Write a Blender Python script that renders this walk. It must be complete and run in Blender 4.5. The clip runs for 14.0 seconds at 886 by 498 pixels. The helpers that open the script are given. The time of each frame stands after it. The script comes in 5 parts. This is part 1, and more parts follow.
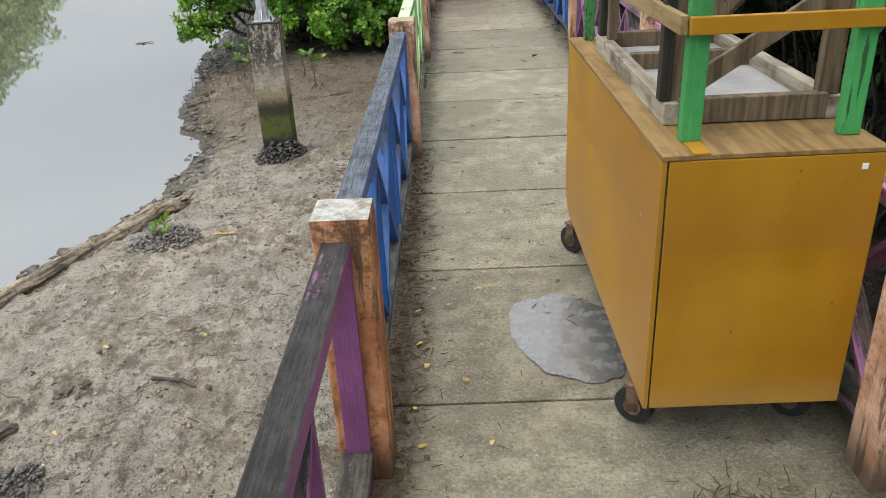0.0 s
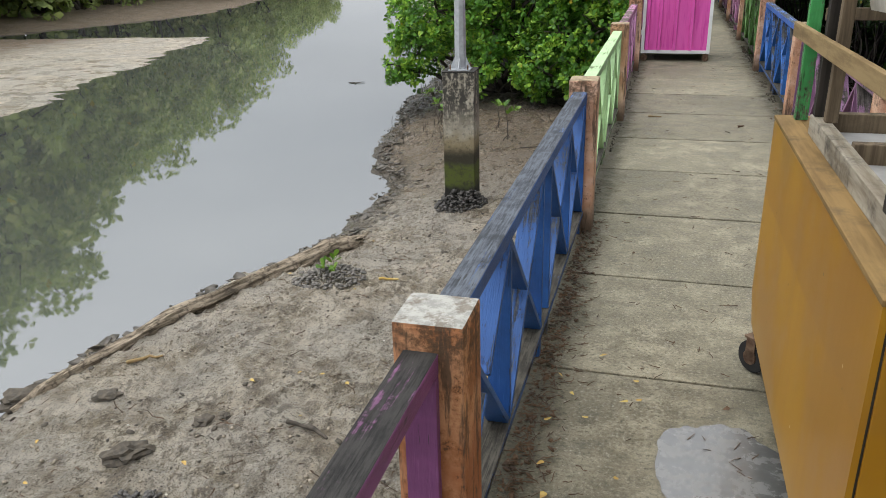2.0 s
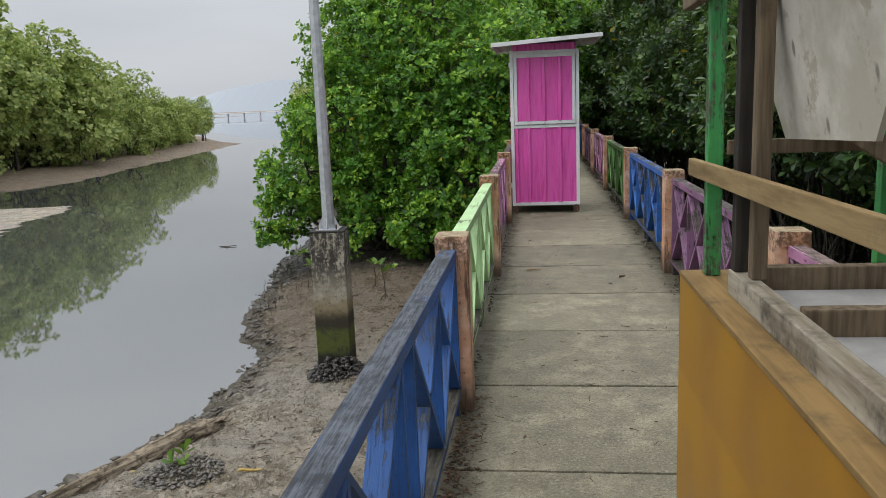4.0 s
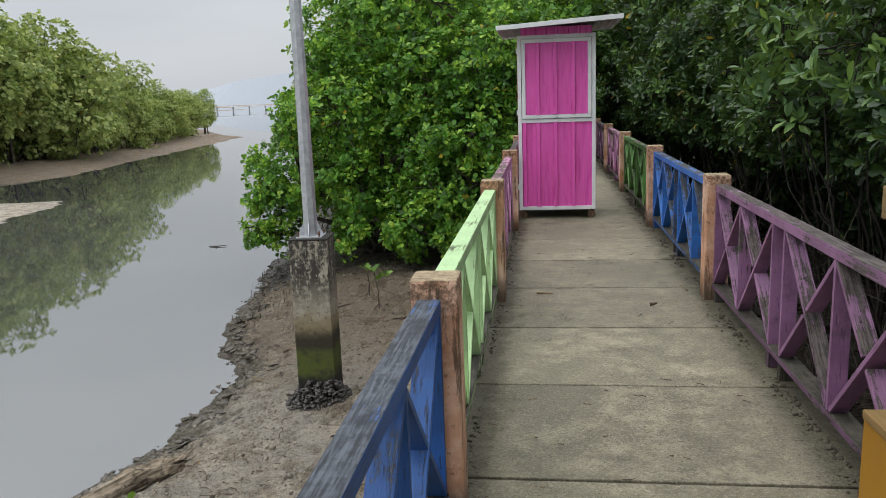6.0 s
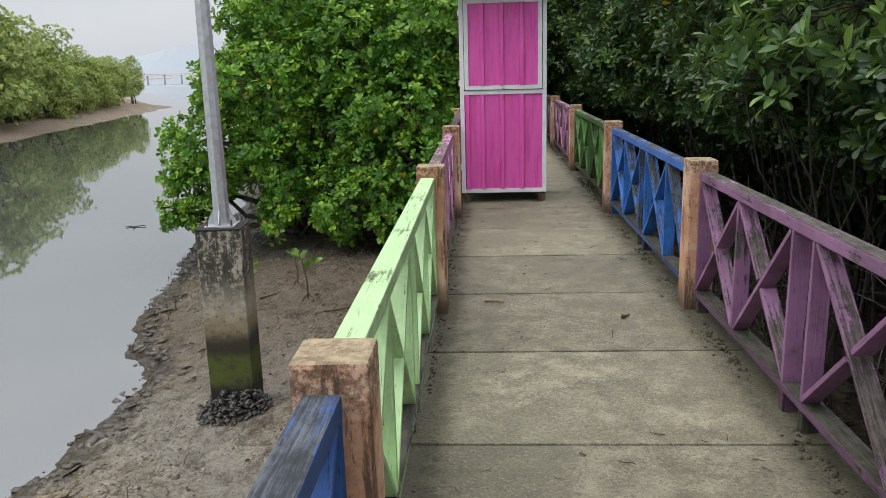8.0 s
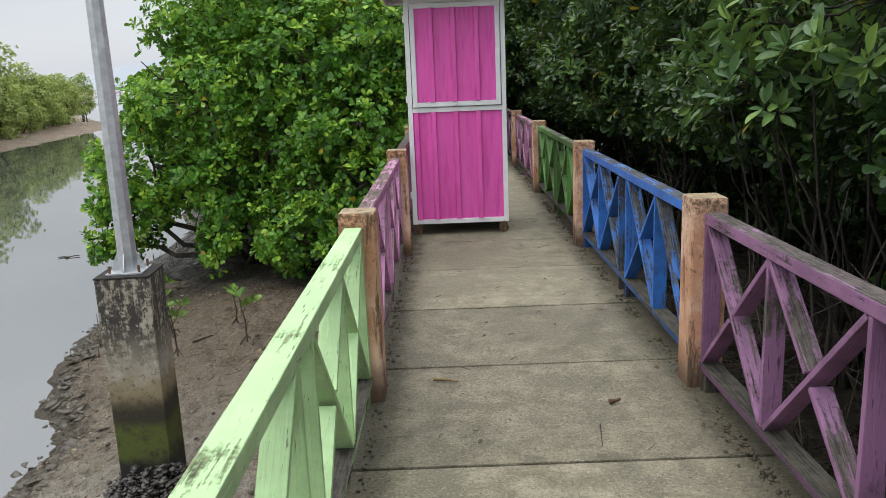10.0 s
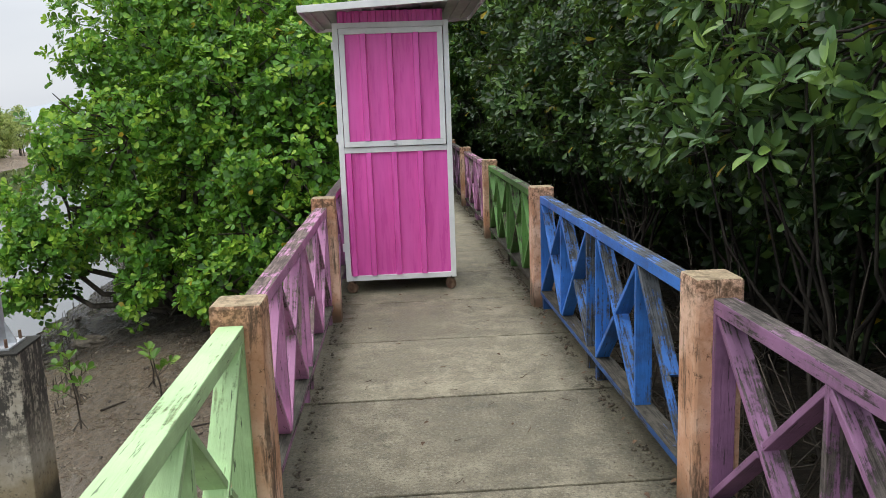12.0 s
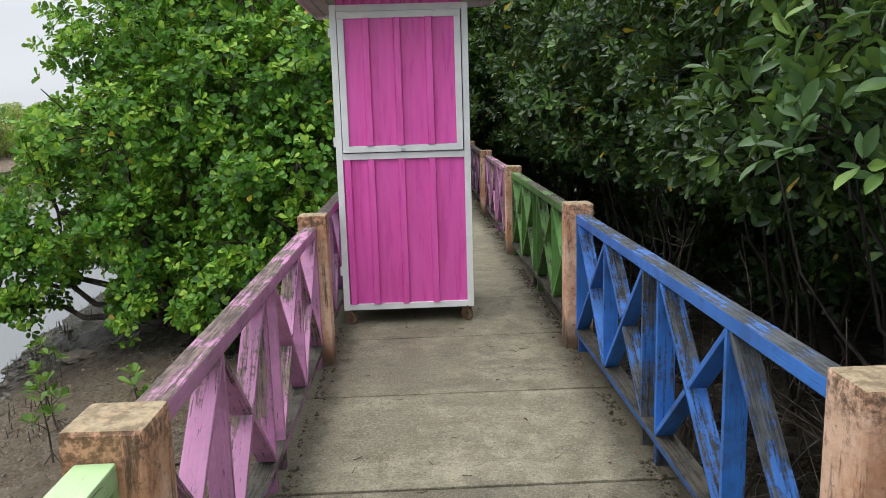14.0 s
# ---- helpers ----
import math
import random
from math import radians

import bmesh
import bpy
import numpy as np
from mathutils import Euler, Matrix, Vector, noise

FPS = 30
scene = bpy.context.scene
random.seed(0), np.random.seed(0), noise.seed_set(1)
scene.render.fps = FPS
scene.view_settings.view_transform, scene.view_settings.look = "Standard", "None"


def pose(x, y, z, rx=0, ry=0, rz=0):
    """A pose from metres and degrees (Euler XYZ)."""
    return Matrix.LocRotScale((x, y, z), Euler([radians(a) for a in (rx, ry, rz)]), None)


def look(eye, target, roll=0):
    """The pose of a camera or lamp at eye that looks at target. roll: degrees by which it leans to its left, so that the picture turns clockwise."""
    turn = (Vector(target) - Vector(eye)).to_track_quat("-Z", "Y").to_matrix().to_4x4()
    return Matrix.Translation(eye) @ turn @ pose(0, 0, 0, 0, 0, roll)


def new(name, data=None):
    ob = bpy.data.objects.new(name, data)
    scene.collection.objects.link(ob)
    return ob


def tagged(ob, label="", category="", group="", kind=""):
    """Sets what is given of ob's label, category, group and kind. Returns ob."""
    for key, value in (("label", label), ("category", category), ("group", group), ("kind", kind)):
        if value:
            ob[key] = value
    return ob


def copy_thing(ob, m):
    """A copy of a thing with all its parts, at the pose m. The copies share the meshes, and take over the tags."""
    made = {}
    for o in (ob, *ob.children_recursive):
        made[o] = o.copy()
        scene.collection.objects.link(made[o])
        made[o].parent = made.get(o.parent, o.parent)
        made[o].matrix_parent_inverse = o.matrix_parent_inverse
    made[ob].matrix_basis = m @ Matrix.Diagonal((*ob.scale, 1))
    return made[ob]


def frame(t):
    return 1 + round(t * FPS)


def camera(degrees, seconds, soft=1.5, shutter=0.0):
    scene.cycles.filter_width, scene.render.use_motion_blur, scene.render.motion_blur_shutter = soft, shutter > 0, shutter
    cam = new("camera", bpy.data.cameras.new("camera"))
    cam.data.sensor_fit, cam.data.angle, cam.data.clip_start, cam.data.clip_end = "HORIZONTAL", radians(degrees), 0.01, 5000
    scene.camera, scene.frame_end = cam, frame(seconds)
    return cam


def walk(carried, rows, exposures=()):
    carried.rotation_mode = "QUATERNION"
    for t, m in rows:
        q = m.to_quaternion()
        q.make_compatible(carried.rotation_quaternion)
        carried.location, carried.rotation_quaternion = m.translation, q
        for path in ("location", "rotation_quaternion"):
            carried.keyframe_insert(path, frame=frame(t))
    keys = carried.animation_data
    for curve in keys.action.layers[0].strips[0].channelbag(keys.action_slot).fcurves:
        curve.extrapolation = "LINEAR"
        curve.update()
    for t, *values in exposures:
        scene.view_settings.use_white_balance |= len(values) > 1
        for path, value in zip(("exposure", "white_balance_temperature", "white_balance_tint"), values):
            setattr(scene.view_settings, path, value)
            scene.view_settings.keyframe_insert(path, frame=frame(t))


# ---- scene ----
cam = camera(59.1, 14.0, soft=0.6)
PATH = [
    (0, (0.218, -0.04, 1.679), (0.169, 1.76, 0.81), -2.9),
    (0.5, (0.235, 0.064, 1.682), (0.09, 1.856, 0.806), 1.4),
    (1, (0.318, 0.179, 1.667), (-0.027, 1.945, 0.795), 0.6),
    (1.5, (0.408, 0.303, 1.655), (-0.082, 2.049, 0.812), -0.9),
    (2, (0.337, 0.448, 1.614), (-0.18, 2.234, 0.877), -1.5),
    (2.5, (0.321, 0.573, 1.615), (-0.132, 2.426, 1.016), -0.1),
    (3, (0.417, 0.731, 1.588), (0.046, 2.641, 1.127), 0.6),
    (3.5, (0.421, 0.891, 1.543), (0.11, 2.817, 1.102), -0.6),
    (4, (0.32, 1.181, 1.5), (0.074, 3.132, 1.133), -2.3),
    (4.2, (0.312, 1.298, 1.487), (0.07, 3.25, 1.127), -2.4),
    (6.3, (0.262, 2.516, 1.457), (0.001, 4.459, 1.064), -2.1),
    (6.5, (0.275, 2.618, 1.451), (0.002, 4.554, 1.03), -2.7),
    (7, (0.229, 2.898, 1.428), (0.003, 4.833, 0.977), -2.4),
    (7.5, (0.179, 3.15, 1.442), (0.035, 5.093, 0.988), -1.0),
    (7.7, (0.191, 3.247, 1.433), (0.063, 5.19, 0.976), -1.2),
    (9.8, (0.279, 4.389, 1.434), (0.257, 6.339, 0.989), -2.1),
    (10, (0.302, 4.48, 1.436), (0.284, 6.433, 1.007), -2.3),
    (10.5, (0.284, 4.731, 1.427), (0.328, 6.692, 1.036), -1.6),
    (11, (0.247, 4.995, 1.432), (0.345, 6.96, 1.071), -0.7),
    (11.5, (0.345, 5.25, 1.438), (0.454, 7.214, 1.077), -1.9),
    (12, (0.42, 5.444, 1.449), (0.527, 7.41, 1.096), -2.1),
    (12.5, (0.374, 5.714, 1.448), (0.479, 7.683, 1.111), -1.2),
    (13, (0.365, 5.938, 1.45), (0.468, 7.907, 1.117), -0.8),
    (13.5, (0.47, 6.212, 1.455), (0.574, 8.182, 1.131), -1.5),
    (14, (0.504, 6.425, 1.444), (0.562, 8.393, 1.092), -1.7),
]
walk(cam, [(t, look(eye, target, roll)) for t, eye, target, roll in PATH],
     [(0, 0.56), (0.6, 0.46), (1.2, 0.36), (2.0, 0.3), (3.2, 0.08), (4.2, -0.05), (7.6, 0.13), (9.8, 0.25), (14, 0.36)])


# ---- world, sun ----
world = bpy.data.worlds.new("overcast")
scene.world = world
world.use_nodes = True
wn, wl = world.node_tree.nodes, world.node_tree.links
wn.clear()
sky = wn.new("ShaderNodeTexSky")
sky.sky_type, sky.sun_disc = "NISHITA", False
sky.sun_elevation, sky.sun_rotation = radians(58), radians(-40)
sky.air_density, sky.dust_density = 1.0, 3.0
w_co = wn.new("ShaderNodeTexCoord")
w_map = wn.new("ShaderNodeMapping")
w_map.inputs["Scale"].default_value = (1.0, 1.0, 3.5)
w_noise = wn.new("ShaderNodeTexNoise")
w_noise.inputs["Scale"].default_value, w_noise.inputs["Detail"].default_value = 2.2, 5
w_ramp = wn.new("ShaderNodeValToRGB")
w_ramp.color_ramp.elements[0].position, w_ramp.color_ramp.elements[0].color = 0.3, (6.7, 7.15, 7.85, 1)
w_ramp.color_ramp.elements[1].position, w_ramp.color_ramp.elements[1].color = 0.7, (8.0, 8.4, 9.0, 1)
w_mix = wn.new("ShaderNodeMixRGB")
w_mix.inputs["Fac"].default_value = 0.88
w_bg = wn.new("ShaderNodeBackground")
w_bg.inputs["Strength"].default_value = 0.1
w_out = wn.new("ShaderNodeOutputWorld")
wl.new(w_co.outputs["Generated"], w_map.inputs["Vector"])
wl.new(w_map.outputs["Vector"], w_noise.inputs["Vector"])
wl.new(w_noise.outputs["Fac"], w_ramp.inputs["Fac"])
w_sep = wn.new("ShaderNodeSeparateXYZ")
wl.new(w_co.outputs["Generated"], w_sep.inputs[0])
w_lift = wn.new("ShaderNodeMapRange")
w_lift.inputs["From Min"].default_value, w_lift.inputs["From Max"].default_value = 0.12, 1.0
w_lift.inputs["To Min"].default_value, w_lift.inputs["To Max"].default_value = 0.84, 2.75
wl.new(w_sep.outputs["Z"], w_lift.inputs["Value"])
w_mul = wn.new("ShaderNodeVectorMath")
w_mul.operation = "SCALE"
wl.new(w_mix.outputs["Color"], w_mul.inputs[0])
wl.new(w_lift.outputs["Result"], w_mul.inputs["Scale"])
wl.new(sky.outputs["Color"], w_mix.inputs["Color1"])
wl.new(w_ramp.outputs["Color"], w_mix.inputs["Color2"])
w_warm = wn.new("ShaderNodeMixRGB")
w_warm.blend_type = "MULTIPLY"
w_warm.inputs["Color2"].default_value = (1.035, 1.0, 0.95, 1)
wl.new(w_sep.outputs["Z"], w_warm.inputs["Fac"])
w_warm.use_clamp = False
wl.new(w_mul.outputs["Vector"], w_warm.inputs["Color1"])
wl.new(w_warm.outputs["Color"], w_bg.inputs["Color"])
wl.new(w_bg.outputs["Background"], w_out.inputs["Surface"])

sun = new("sun", bpy.data.lights.new("sun", "SUN"))
sun.data.energy, sun.data.angle, sun.data.color = 0.7, radians(50), (1.0, 0.96, 0.88)
sun.matrix_world = look((-8, 6, 16), (0, 10, 0))


# ---- materials ----
class Nodes:
    """Short hand for a node material."""

    def __init__(self, name):
        self.m = bpy.data.materials.new(name)
        self.m.use_nodes = True
        self.t = self.m.node_tree
        self.n, self.l = self.t.nodes, self.t.links
        self.p = self.n["Principled BSDF"]
        self.out = self.n["Material Output"]
        self.co = self.n.new("ShaderNodeTexCoord")
        self.moved = None

    def own(self):
        """Give every object its own stretch of the pattern."""
        ad = self.n.new("ShaderNodeVectorMath")
        ad.operation = "MULTIPLY_ADD"
        self.l.new(self.single(), ad.inputs[0])
        ad.inputs[1].default_value = (31.0, 57.0, 43.0)
        self.l.new(self.co.outputs["Object"], ad.inputs[2])
        self.moved = ad.outputs["Vector"]
        return self

    def place(self, co):
        return self.moved if self.moved is not None and co == "Object" else self.co.outputs[co]

    def put(self, socket, value):
        if hasattr(value, "is_output"):
            self.l.new(value, socket)
        elif isinstance(value, tuple) and len(value) == 3 and socket.type == "RGBA":
            socket.default_value = (*value, 1)
        else:
            socket.default_value = value

    def noise(self, scale, detail=5.0, rough=0.55, stretch=(1, 1, 1), co="Object"):
        mp = self.n.new("ShaderNodeMapping")
        mp.inputs["Scale"].default_value = stretch
        self.l.new(self.place(co), mp.inputs["Vector"])
        no = self.n.new("ShaderNodeTexNoise")
        no.inputs["Scale"].default_value, no.inputs["Detail"].default_value, no.inputs["Roughness"].default_value = scale, detail, rough
        self.l.new(mp.outputs["Vector"], no.inputs["Vector"])
        return no.outputs["Fac"]

    def voronoi(self, scale, stretch=(1, 1, 1), feature="F1", co="Object"):
        mp = self.n.new("ShaderNodeMapping")
        mp.inputs["Scale"].default_value = stretch
        self.l.new(self.place(co), mp.inputs["Vector"])
        no = self.n.new("ShaderNodeTexVoronoi")
        no.feature = feature
        no.inputs["Scale"].default_value = scale
        self.l.new(mp.outputs["Vector"], no.inputs["Vector"])
        return no.outputs["Distance"]

    def math(self, op, a, b=0.0, clamp=False):
        nd = self.n.new("ShaderNodeMath")
        nd.operation, nd.use_clamp = op, clamp
        self.put(nd.inputs[0], a)
        self.put(nd.inputs[1], b)
        return nd.outputs[0]

    def step(self, v, lo, hi, a=0.0, b=1.0):
        nd = self.n.new("ShaderNodeMapRange")
        nd.interpolation_type = "SMOOTHSTEP"
        self.put(nd.inputs["Value"], v)
        self.put(nd.inputs["From Min"], lo)
        self.put(nd.inputs["From Max"], hi)
        nd.inputs["To Min"].default_value, nd.inputs["To Max"].default_value = a, b
        return nd.outputs["Result"]

    def mix(self, fac, a, b, blend="MIX"):
        nd = self.n.new("ShaderNodeMixRGB")
        nd.blend_type = blend
        self.put(nd.inputs["Fac"], fac)
        self.put(nd.inputs["Color1"], a)
        self.put(nd.inputs["Color2"], b)
        return nd.outputs["Color"]

    def up(self):
        g = self.n.new("ShaderNodeNewGeometry")
        s = self.n.new("ShaderNodeSeparateXYZ")
        self.l.new(g.outputs["Normal"], s.inputs[0])
        return s.outputs["Z"]

    def height(self, co="Object"):
        s = self.n.new("ShaderNodeSeparateXYZ")
        self.l.new(self.co.outputs[co], s.inputs[0])
        return s.outputs["Z"]

    def island(self):
        return self.n.new("ShaderNodeNewGeometry").outputs["Random Per Island"]

    def single(self):
        return self.n.new("ShaderNodeObjectInfo").outputs["Random"]

    def bump(self, h, strength=0.4, dist=0.01):
        nd = self.n.new("ShaderNodeBump")
        nd.inputs["Strength"].default_value, nd.inputs["Distance"].default_value = strength, dist
        self.l.new(h, nd.inputs["Height"])
        self.l.new(nd.outputs["Normal"], self.p.inputs["Normal"])

    def done(self, color=None, rough=None, metal=None, spec=None):
        for key, v in (("Base Color", color), ("Roughness", rough), ("Metallic", metal), ("Specular IOR Level", spec)):
            if v is not None:
                self.put(self.p.inputs[key], v)
        return self.m


def painted(name, paint, under, top=0.5, side=0.15, grain=(90, 5, 90), rough=0.5, grime=(0.04, 0.036, 0.03), grime_amount=0.4, bared=0.40):
    """Brushed paint on old timber: scuffed along the grain, most on the upper faces and on some boards."""
    k = Nodes(name).own()
    g = k.noise(1.0, 7, 0.68, grain)
    streak = k.noise(1.0, 6, 0.62, tuple(0.22 * a for a in grain))
    big = k.noise(3.2, 6, 0.62)
    fine = k.noise(70.0, 5, 0.7)
    mixed = k.math("ADD", k.math("ADD", k.math("MULTIPLY", g, 0.28), k.math("MULTIPLY", streak, 0.24)), k.math("ADD", k.math("MULTIPLY", big, 0.36), k.math("MULTIPLY", fine, 0.12)))
    spread = k.step(mixed, 0.36, 0.64)
    bare = k.step(k.single(), 0.70, 0.95, side, min(0.72, side + bared))
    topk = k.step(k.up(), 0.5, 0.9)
    lift = k.math("ADD", k.math("MULTIPLY", topk, top), k.math("MULTIPLY", k.math("SUBTRACT", 1.0, topk), bare))
    edge = k.math("SUBTRACT", 1.0, lift)
    wear = k.step(spread, k.math("SUBTRACT", edge, 0.12), k.math("ADD", edge, 0.12))
    tone = k.step(k.noise(2.6, 5, 0.65), 0.38, 0.62, 0.78, 1.15)
    c1 = k.mix(1.0, paint, tone, "MULTIPLY")
    c1 = k.mix(k.step(k.noise(5.0, 9, 0.74), 0.5, 0.68, 0.0, grime_amount), c1, grime)
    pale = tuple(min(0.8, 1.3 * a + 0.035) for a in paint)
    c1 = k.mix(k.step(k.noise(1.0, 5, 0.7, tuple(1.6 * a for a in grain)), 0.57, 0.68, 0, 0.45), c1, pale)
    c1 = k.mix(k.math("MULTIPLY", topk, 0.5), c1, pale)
    wood = k.mix(k.step(k.math("ADD", k.math("MULTIPLY", k.noise(1.0, 6, 0.75, tuple(1.2 * a for a in grain)), 0.6), k.math("MULTIPLY", k.noise(12.0, 8, 0.75), 0.4)), 0.42, 0.58), tuple(0.3 * c for c in under), under)
    col = k.mix(wear, c1, wood)
    col = k.mix(k.step(k.noise(1.0, 4, 0.6, (grain[0] * 1.2, grain[1] * 1.8, grain[2] * 1.2)), 0.64, 0.68, 0, 0.75), col, (0.02, 0.018, 0.014))
    k.bump(k.math("SUBTRACT", k.math("MULTIPLY", g, 0.7), k.math("MULTIPLY", wear, 0.5)), 0.8, 0.007)
    return k.done(col, k.step(wear, 0, 1, rough, 0.85), spec=0.35)


def timber(name, light, dark, grain=(50, 50, 3), stain=0.4):
    k = Nodes(name)
    g = k.noise(1.0, 7, 0.6, grain)
    col = k.mix(k.step(g, 0.3, 0.7), dark, light)
    col = k.mix(k.step(k.noise(7.0, 8, 0.7), 0.5, 0.7, 0, stain), col, (0.035, 0.03, 0.025))
    k.bump(g, 0.45, 0.004)
    return k.done(col, 0.8, spec=0.25)


def concrete_deck():
    k = Nodes("deck_concrete")
    big = k.noise(1.3, 8, 0.68)
    mid = k.noise(6.0, 9, 0.76)
    fine = k.noise(70.0, 6, 0.78)
    sand = k.noise(210.0, 4, 0.7)
    sweep = k.noise(1.0, 6, 0.75, (9, 30, 1))
    col = k.mix(k.step(mid, 0.38, 0.62), (0.18, 0.16, 0.105), (0.365, 0.33, 0.235))
    col = k.mix(k.step(big, 0.46, 0.58, 0, 0.6), col, (0.178, 0.163, 0.112))
    col = k.mix(k.step(sweep, 0.56, 0.70, 0, 0.35), col, (0.50, 0.465, 0.36))
    col = k.mix(k.step(k.noise(2.9, 11, 0.8), 0.54, 0.61, 0, 0.55), col, (0.12, 0.113, 0.083))
    col = k.mix(k.step(fine, 0.53, 0.62, 0, 0.7), col, (0.095, 0.088, 0.064))
    col = k.mix(k.step(fine, 0.46, 0.38, 0, 0.45), col, (0.50, 0.47, 0.38))
    col = k.mix(k.step(sand, 0.55, 0.66, 0, 0.65), col, (0.085, 0.08, 0.06))
    col = k.mix(k.step(k.noise(26.0, 8, 0.78), 0.56, 0.63, 0, 0.5), col, (0.11, 0.10, 0.075))
    col = k.mix(k.step(k.voronoi(17.0), 0.03, 0.09, 0.6, 0), col, (0.55, 0.52, 0.43))
    col = k.mix(k.step(k.voronoi(9.0), 0.02, 0.06, 0.7, 0), col, (0.06, 0.055, 0.04))
    # dirt and moss that gather along both edges of the walk
    s = k.n.new("ShaderNodeSeparateXYZ")
    k.l.new(k.co.outputs["Object"], s.inputs[0])
    off = k.math("ABSOLUTE", k.math("SUBTRACT", s.outputs["X"], 0.68))
    rim = k.step(k.math("ADD", off, k.math("MULTIPLY", k.math("SUBTRACT", mid, 0.5), 0.5)), 0.56, 0.70, 0, 0.85)
    col = k.mix(rim, col, k.mix(k.step(fine, 0.45, 0.6), (0.10, 0.092, 0.058), (0.04, 0.036, 0.025)))
    tone = k.step(k.single(), 0, 1, 0.88, 1.14)
    col = k.mix(1.0, col, tone, "MULTIPLY")
    k.bump(k.math("ADD", k.math("MULTIPLY", fine, 0.7), k.math("ADD", k.math("MULTIPLY", mid, 0.5), k.math("ADD", k.math("MULTIPLY", sweep, 0.35), k.math("MULTIPLY", sand, 0.35)))), 0.9, 0.014)
    return k.done(col, k.step(mid, 0.4, 0.6, 0.5, 0.8), spec=0.4)


def mud():
    k = Nodes("river_mud")
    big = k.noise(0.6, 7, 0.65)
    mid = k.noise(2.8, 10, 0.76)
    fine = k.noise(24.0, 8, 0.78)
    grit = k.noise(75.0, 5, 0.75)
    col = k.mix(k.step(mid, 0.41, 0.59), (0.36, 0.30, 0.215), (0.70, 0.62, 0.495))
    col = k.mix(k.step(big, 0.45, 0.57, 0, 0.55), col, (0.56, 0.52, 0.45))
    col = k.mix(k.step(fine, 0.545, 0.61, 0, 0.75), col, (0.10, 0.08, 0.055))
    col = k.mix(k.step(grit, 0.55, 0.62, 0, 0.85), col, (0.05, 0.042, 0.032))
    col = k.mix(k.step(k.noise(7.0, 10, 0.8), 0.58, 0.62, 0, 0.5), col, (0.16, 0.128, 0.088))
    col = k.mix(k.step(grit, 0.42, 0.36, 0, 0.55), col, (0.70, 0.65, 0.56))
    # browner silt farther up the bank; shade under the trees put into the colour
    s = k.n.new("ShaderNodeSeparateXYZ")
    k.l.new(k.co.outputs["Object"], s.inputs[0])
    far = k.step(k.math("ADD", s.outputs["Y"], k.math("MULTIPLY", mid, 3.0)), 11.0, 15.0, 0, 0.8)
    near_bank = k.step(s.outputs["X"], -15, -10)
    far = k.math("ADD", k.math("MULTIPLY", far, near_bank), k.step(s.outputs["X"], -22, -26, 0, 0.95))
    col = k.mix(far, col, k.mix(k.step(fine, 0.42, 0.58), (0.10, 0.072, 0.046), (0.30, 0.22, 0.145)))
    shaded_mould = k.math("MULTIPLY", k.step(k.math("ADD", s.outputs["X"], mid), 1.2, 1.9), k.step(s.outputs["X"], 60, 40))
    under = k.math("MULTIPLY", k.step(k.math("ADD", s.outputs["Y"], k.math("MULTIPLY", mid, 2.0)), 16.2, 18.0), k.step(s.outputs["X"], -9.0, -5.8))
    col = k.mix(k.math("MAXIMUM", shaded_mould, k.math("MULTIPLY", under, k.step(s.outputs["Y"], 40, 30))), col, k.mix(k.step(fine, 0.42, 0.6), (0.018, 0.015, 0.011), (0.06, 0.048, 0.033)))
    # the wet margin by the water
    z = k.math("ADD", s.outputs["Z"], k.math("MULTIPLY", k.math("SUBTRACT", mid, 0.5), 0.5))
    wet = k.math("MULTIPLY", k.step(z, -2.08, -1.93, 1, 0), near_bank)
    col = k.mix(k.math("MULTIPLY", wet, 0.72), col, (0.075, 0.068, 0.055))
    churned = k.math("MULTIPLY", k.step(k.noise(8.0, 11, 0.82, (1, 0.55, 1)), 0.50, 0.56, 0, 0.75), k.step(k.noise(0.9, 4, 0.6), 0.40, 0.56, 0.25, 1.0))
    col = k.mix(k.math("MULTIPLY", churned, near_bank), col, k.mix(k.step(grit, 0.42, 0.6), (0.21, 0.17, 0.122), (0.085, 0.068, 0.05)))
    sheen = k.step(k.noise(1.3, 8, 0.7), 0.47, 0.57)
    lumps = k.noise(11.0, 7, 0.72)
    k.bump(k.math("ADD", k.math("MULTIPLY", lumps, 1.0), k.math("ADD", k.math("MULTIPLY", fine, 0.8), k.math("MULTIPLY", grit, 0.35))), 1.0, 0.10)
    r = k.math("SUBTRACT", k.step(sheen, 0, 1, 0.42, 0.17), k.math("MULTIPLY", wet, 0.12))
    r = k.math("ADD", r, k.step(s.outputs["Y"], 20, 34, 0.0, 0.4))
    return k.done(col, r, spec=0.5)


def river():
    k = Nodes("river_water")
    k.p.inputs["IOR"].default_value = 2.85
    a = k.noise(1.1, 3, 0.5, (1, 0.6, 1))
    k.bump(a, 0.03, 0.02)
    col = k.mix(k.step(k.noise(0.12, 4), 0.35, 0.7), (0.058, 0.062, 0.056), (0.078, 0.083, 0.076))
    return k.done(col, 0.025, spec=0.5)


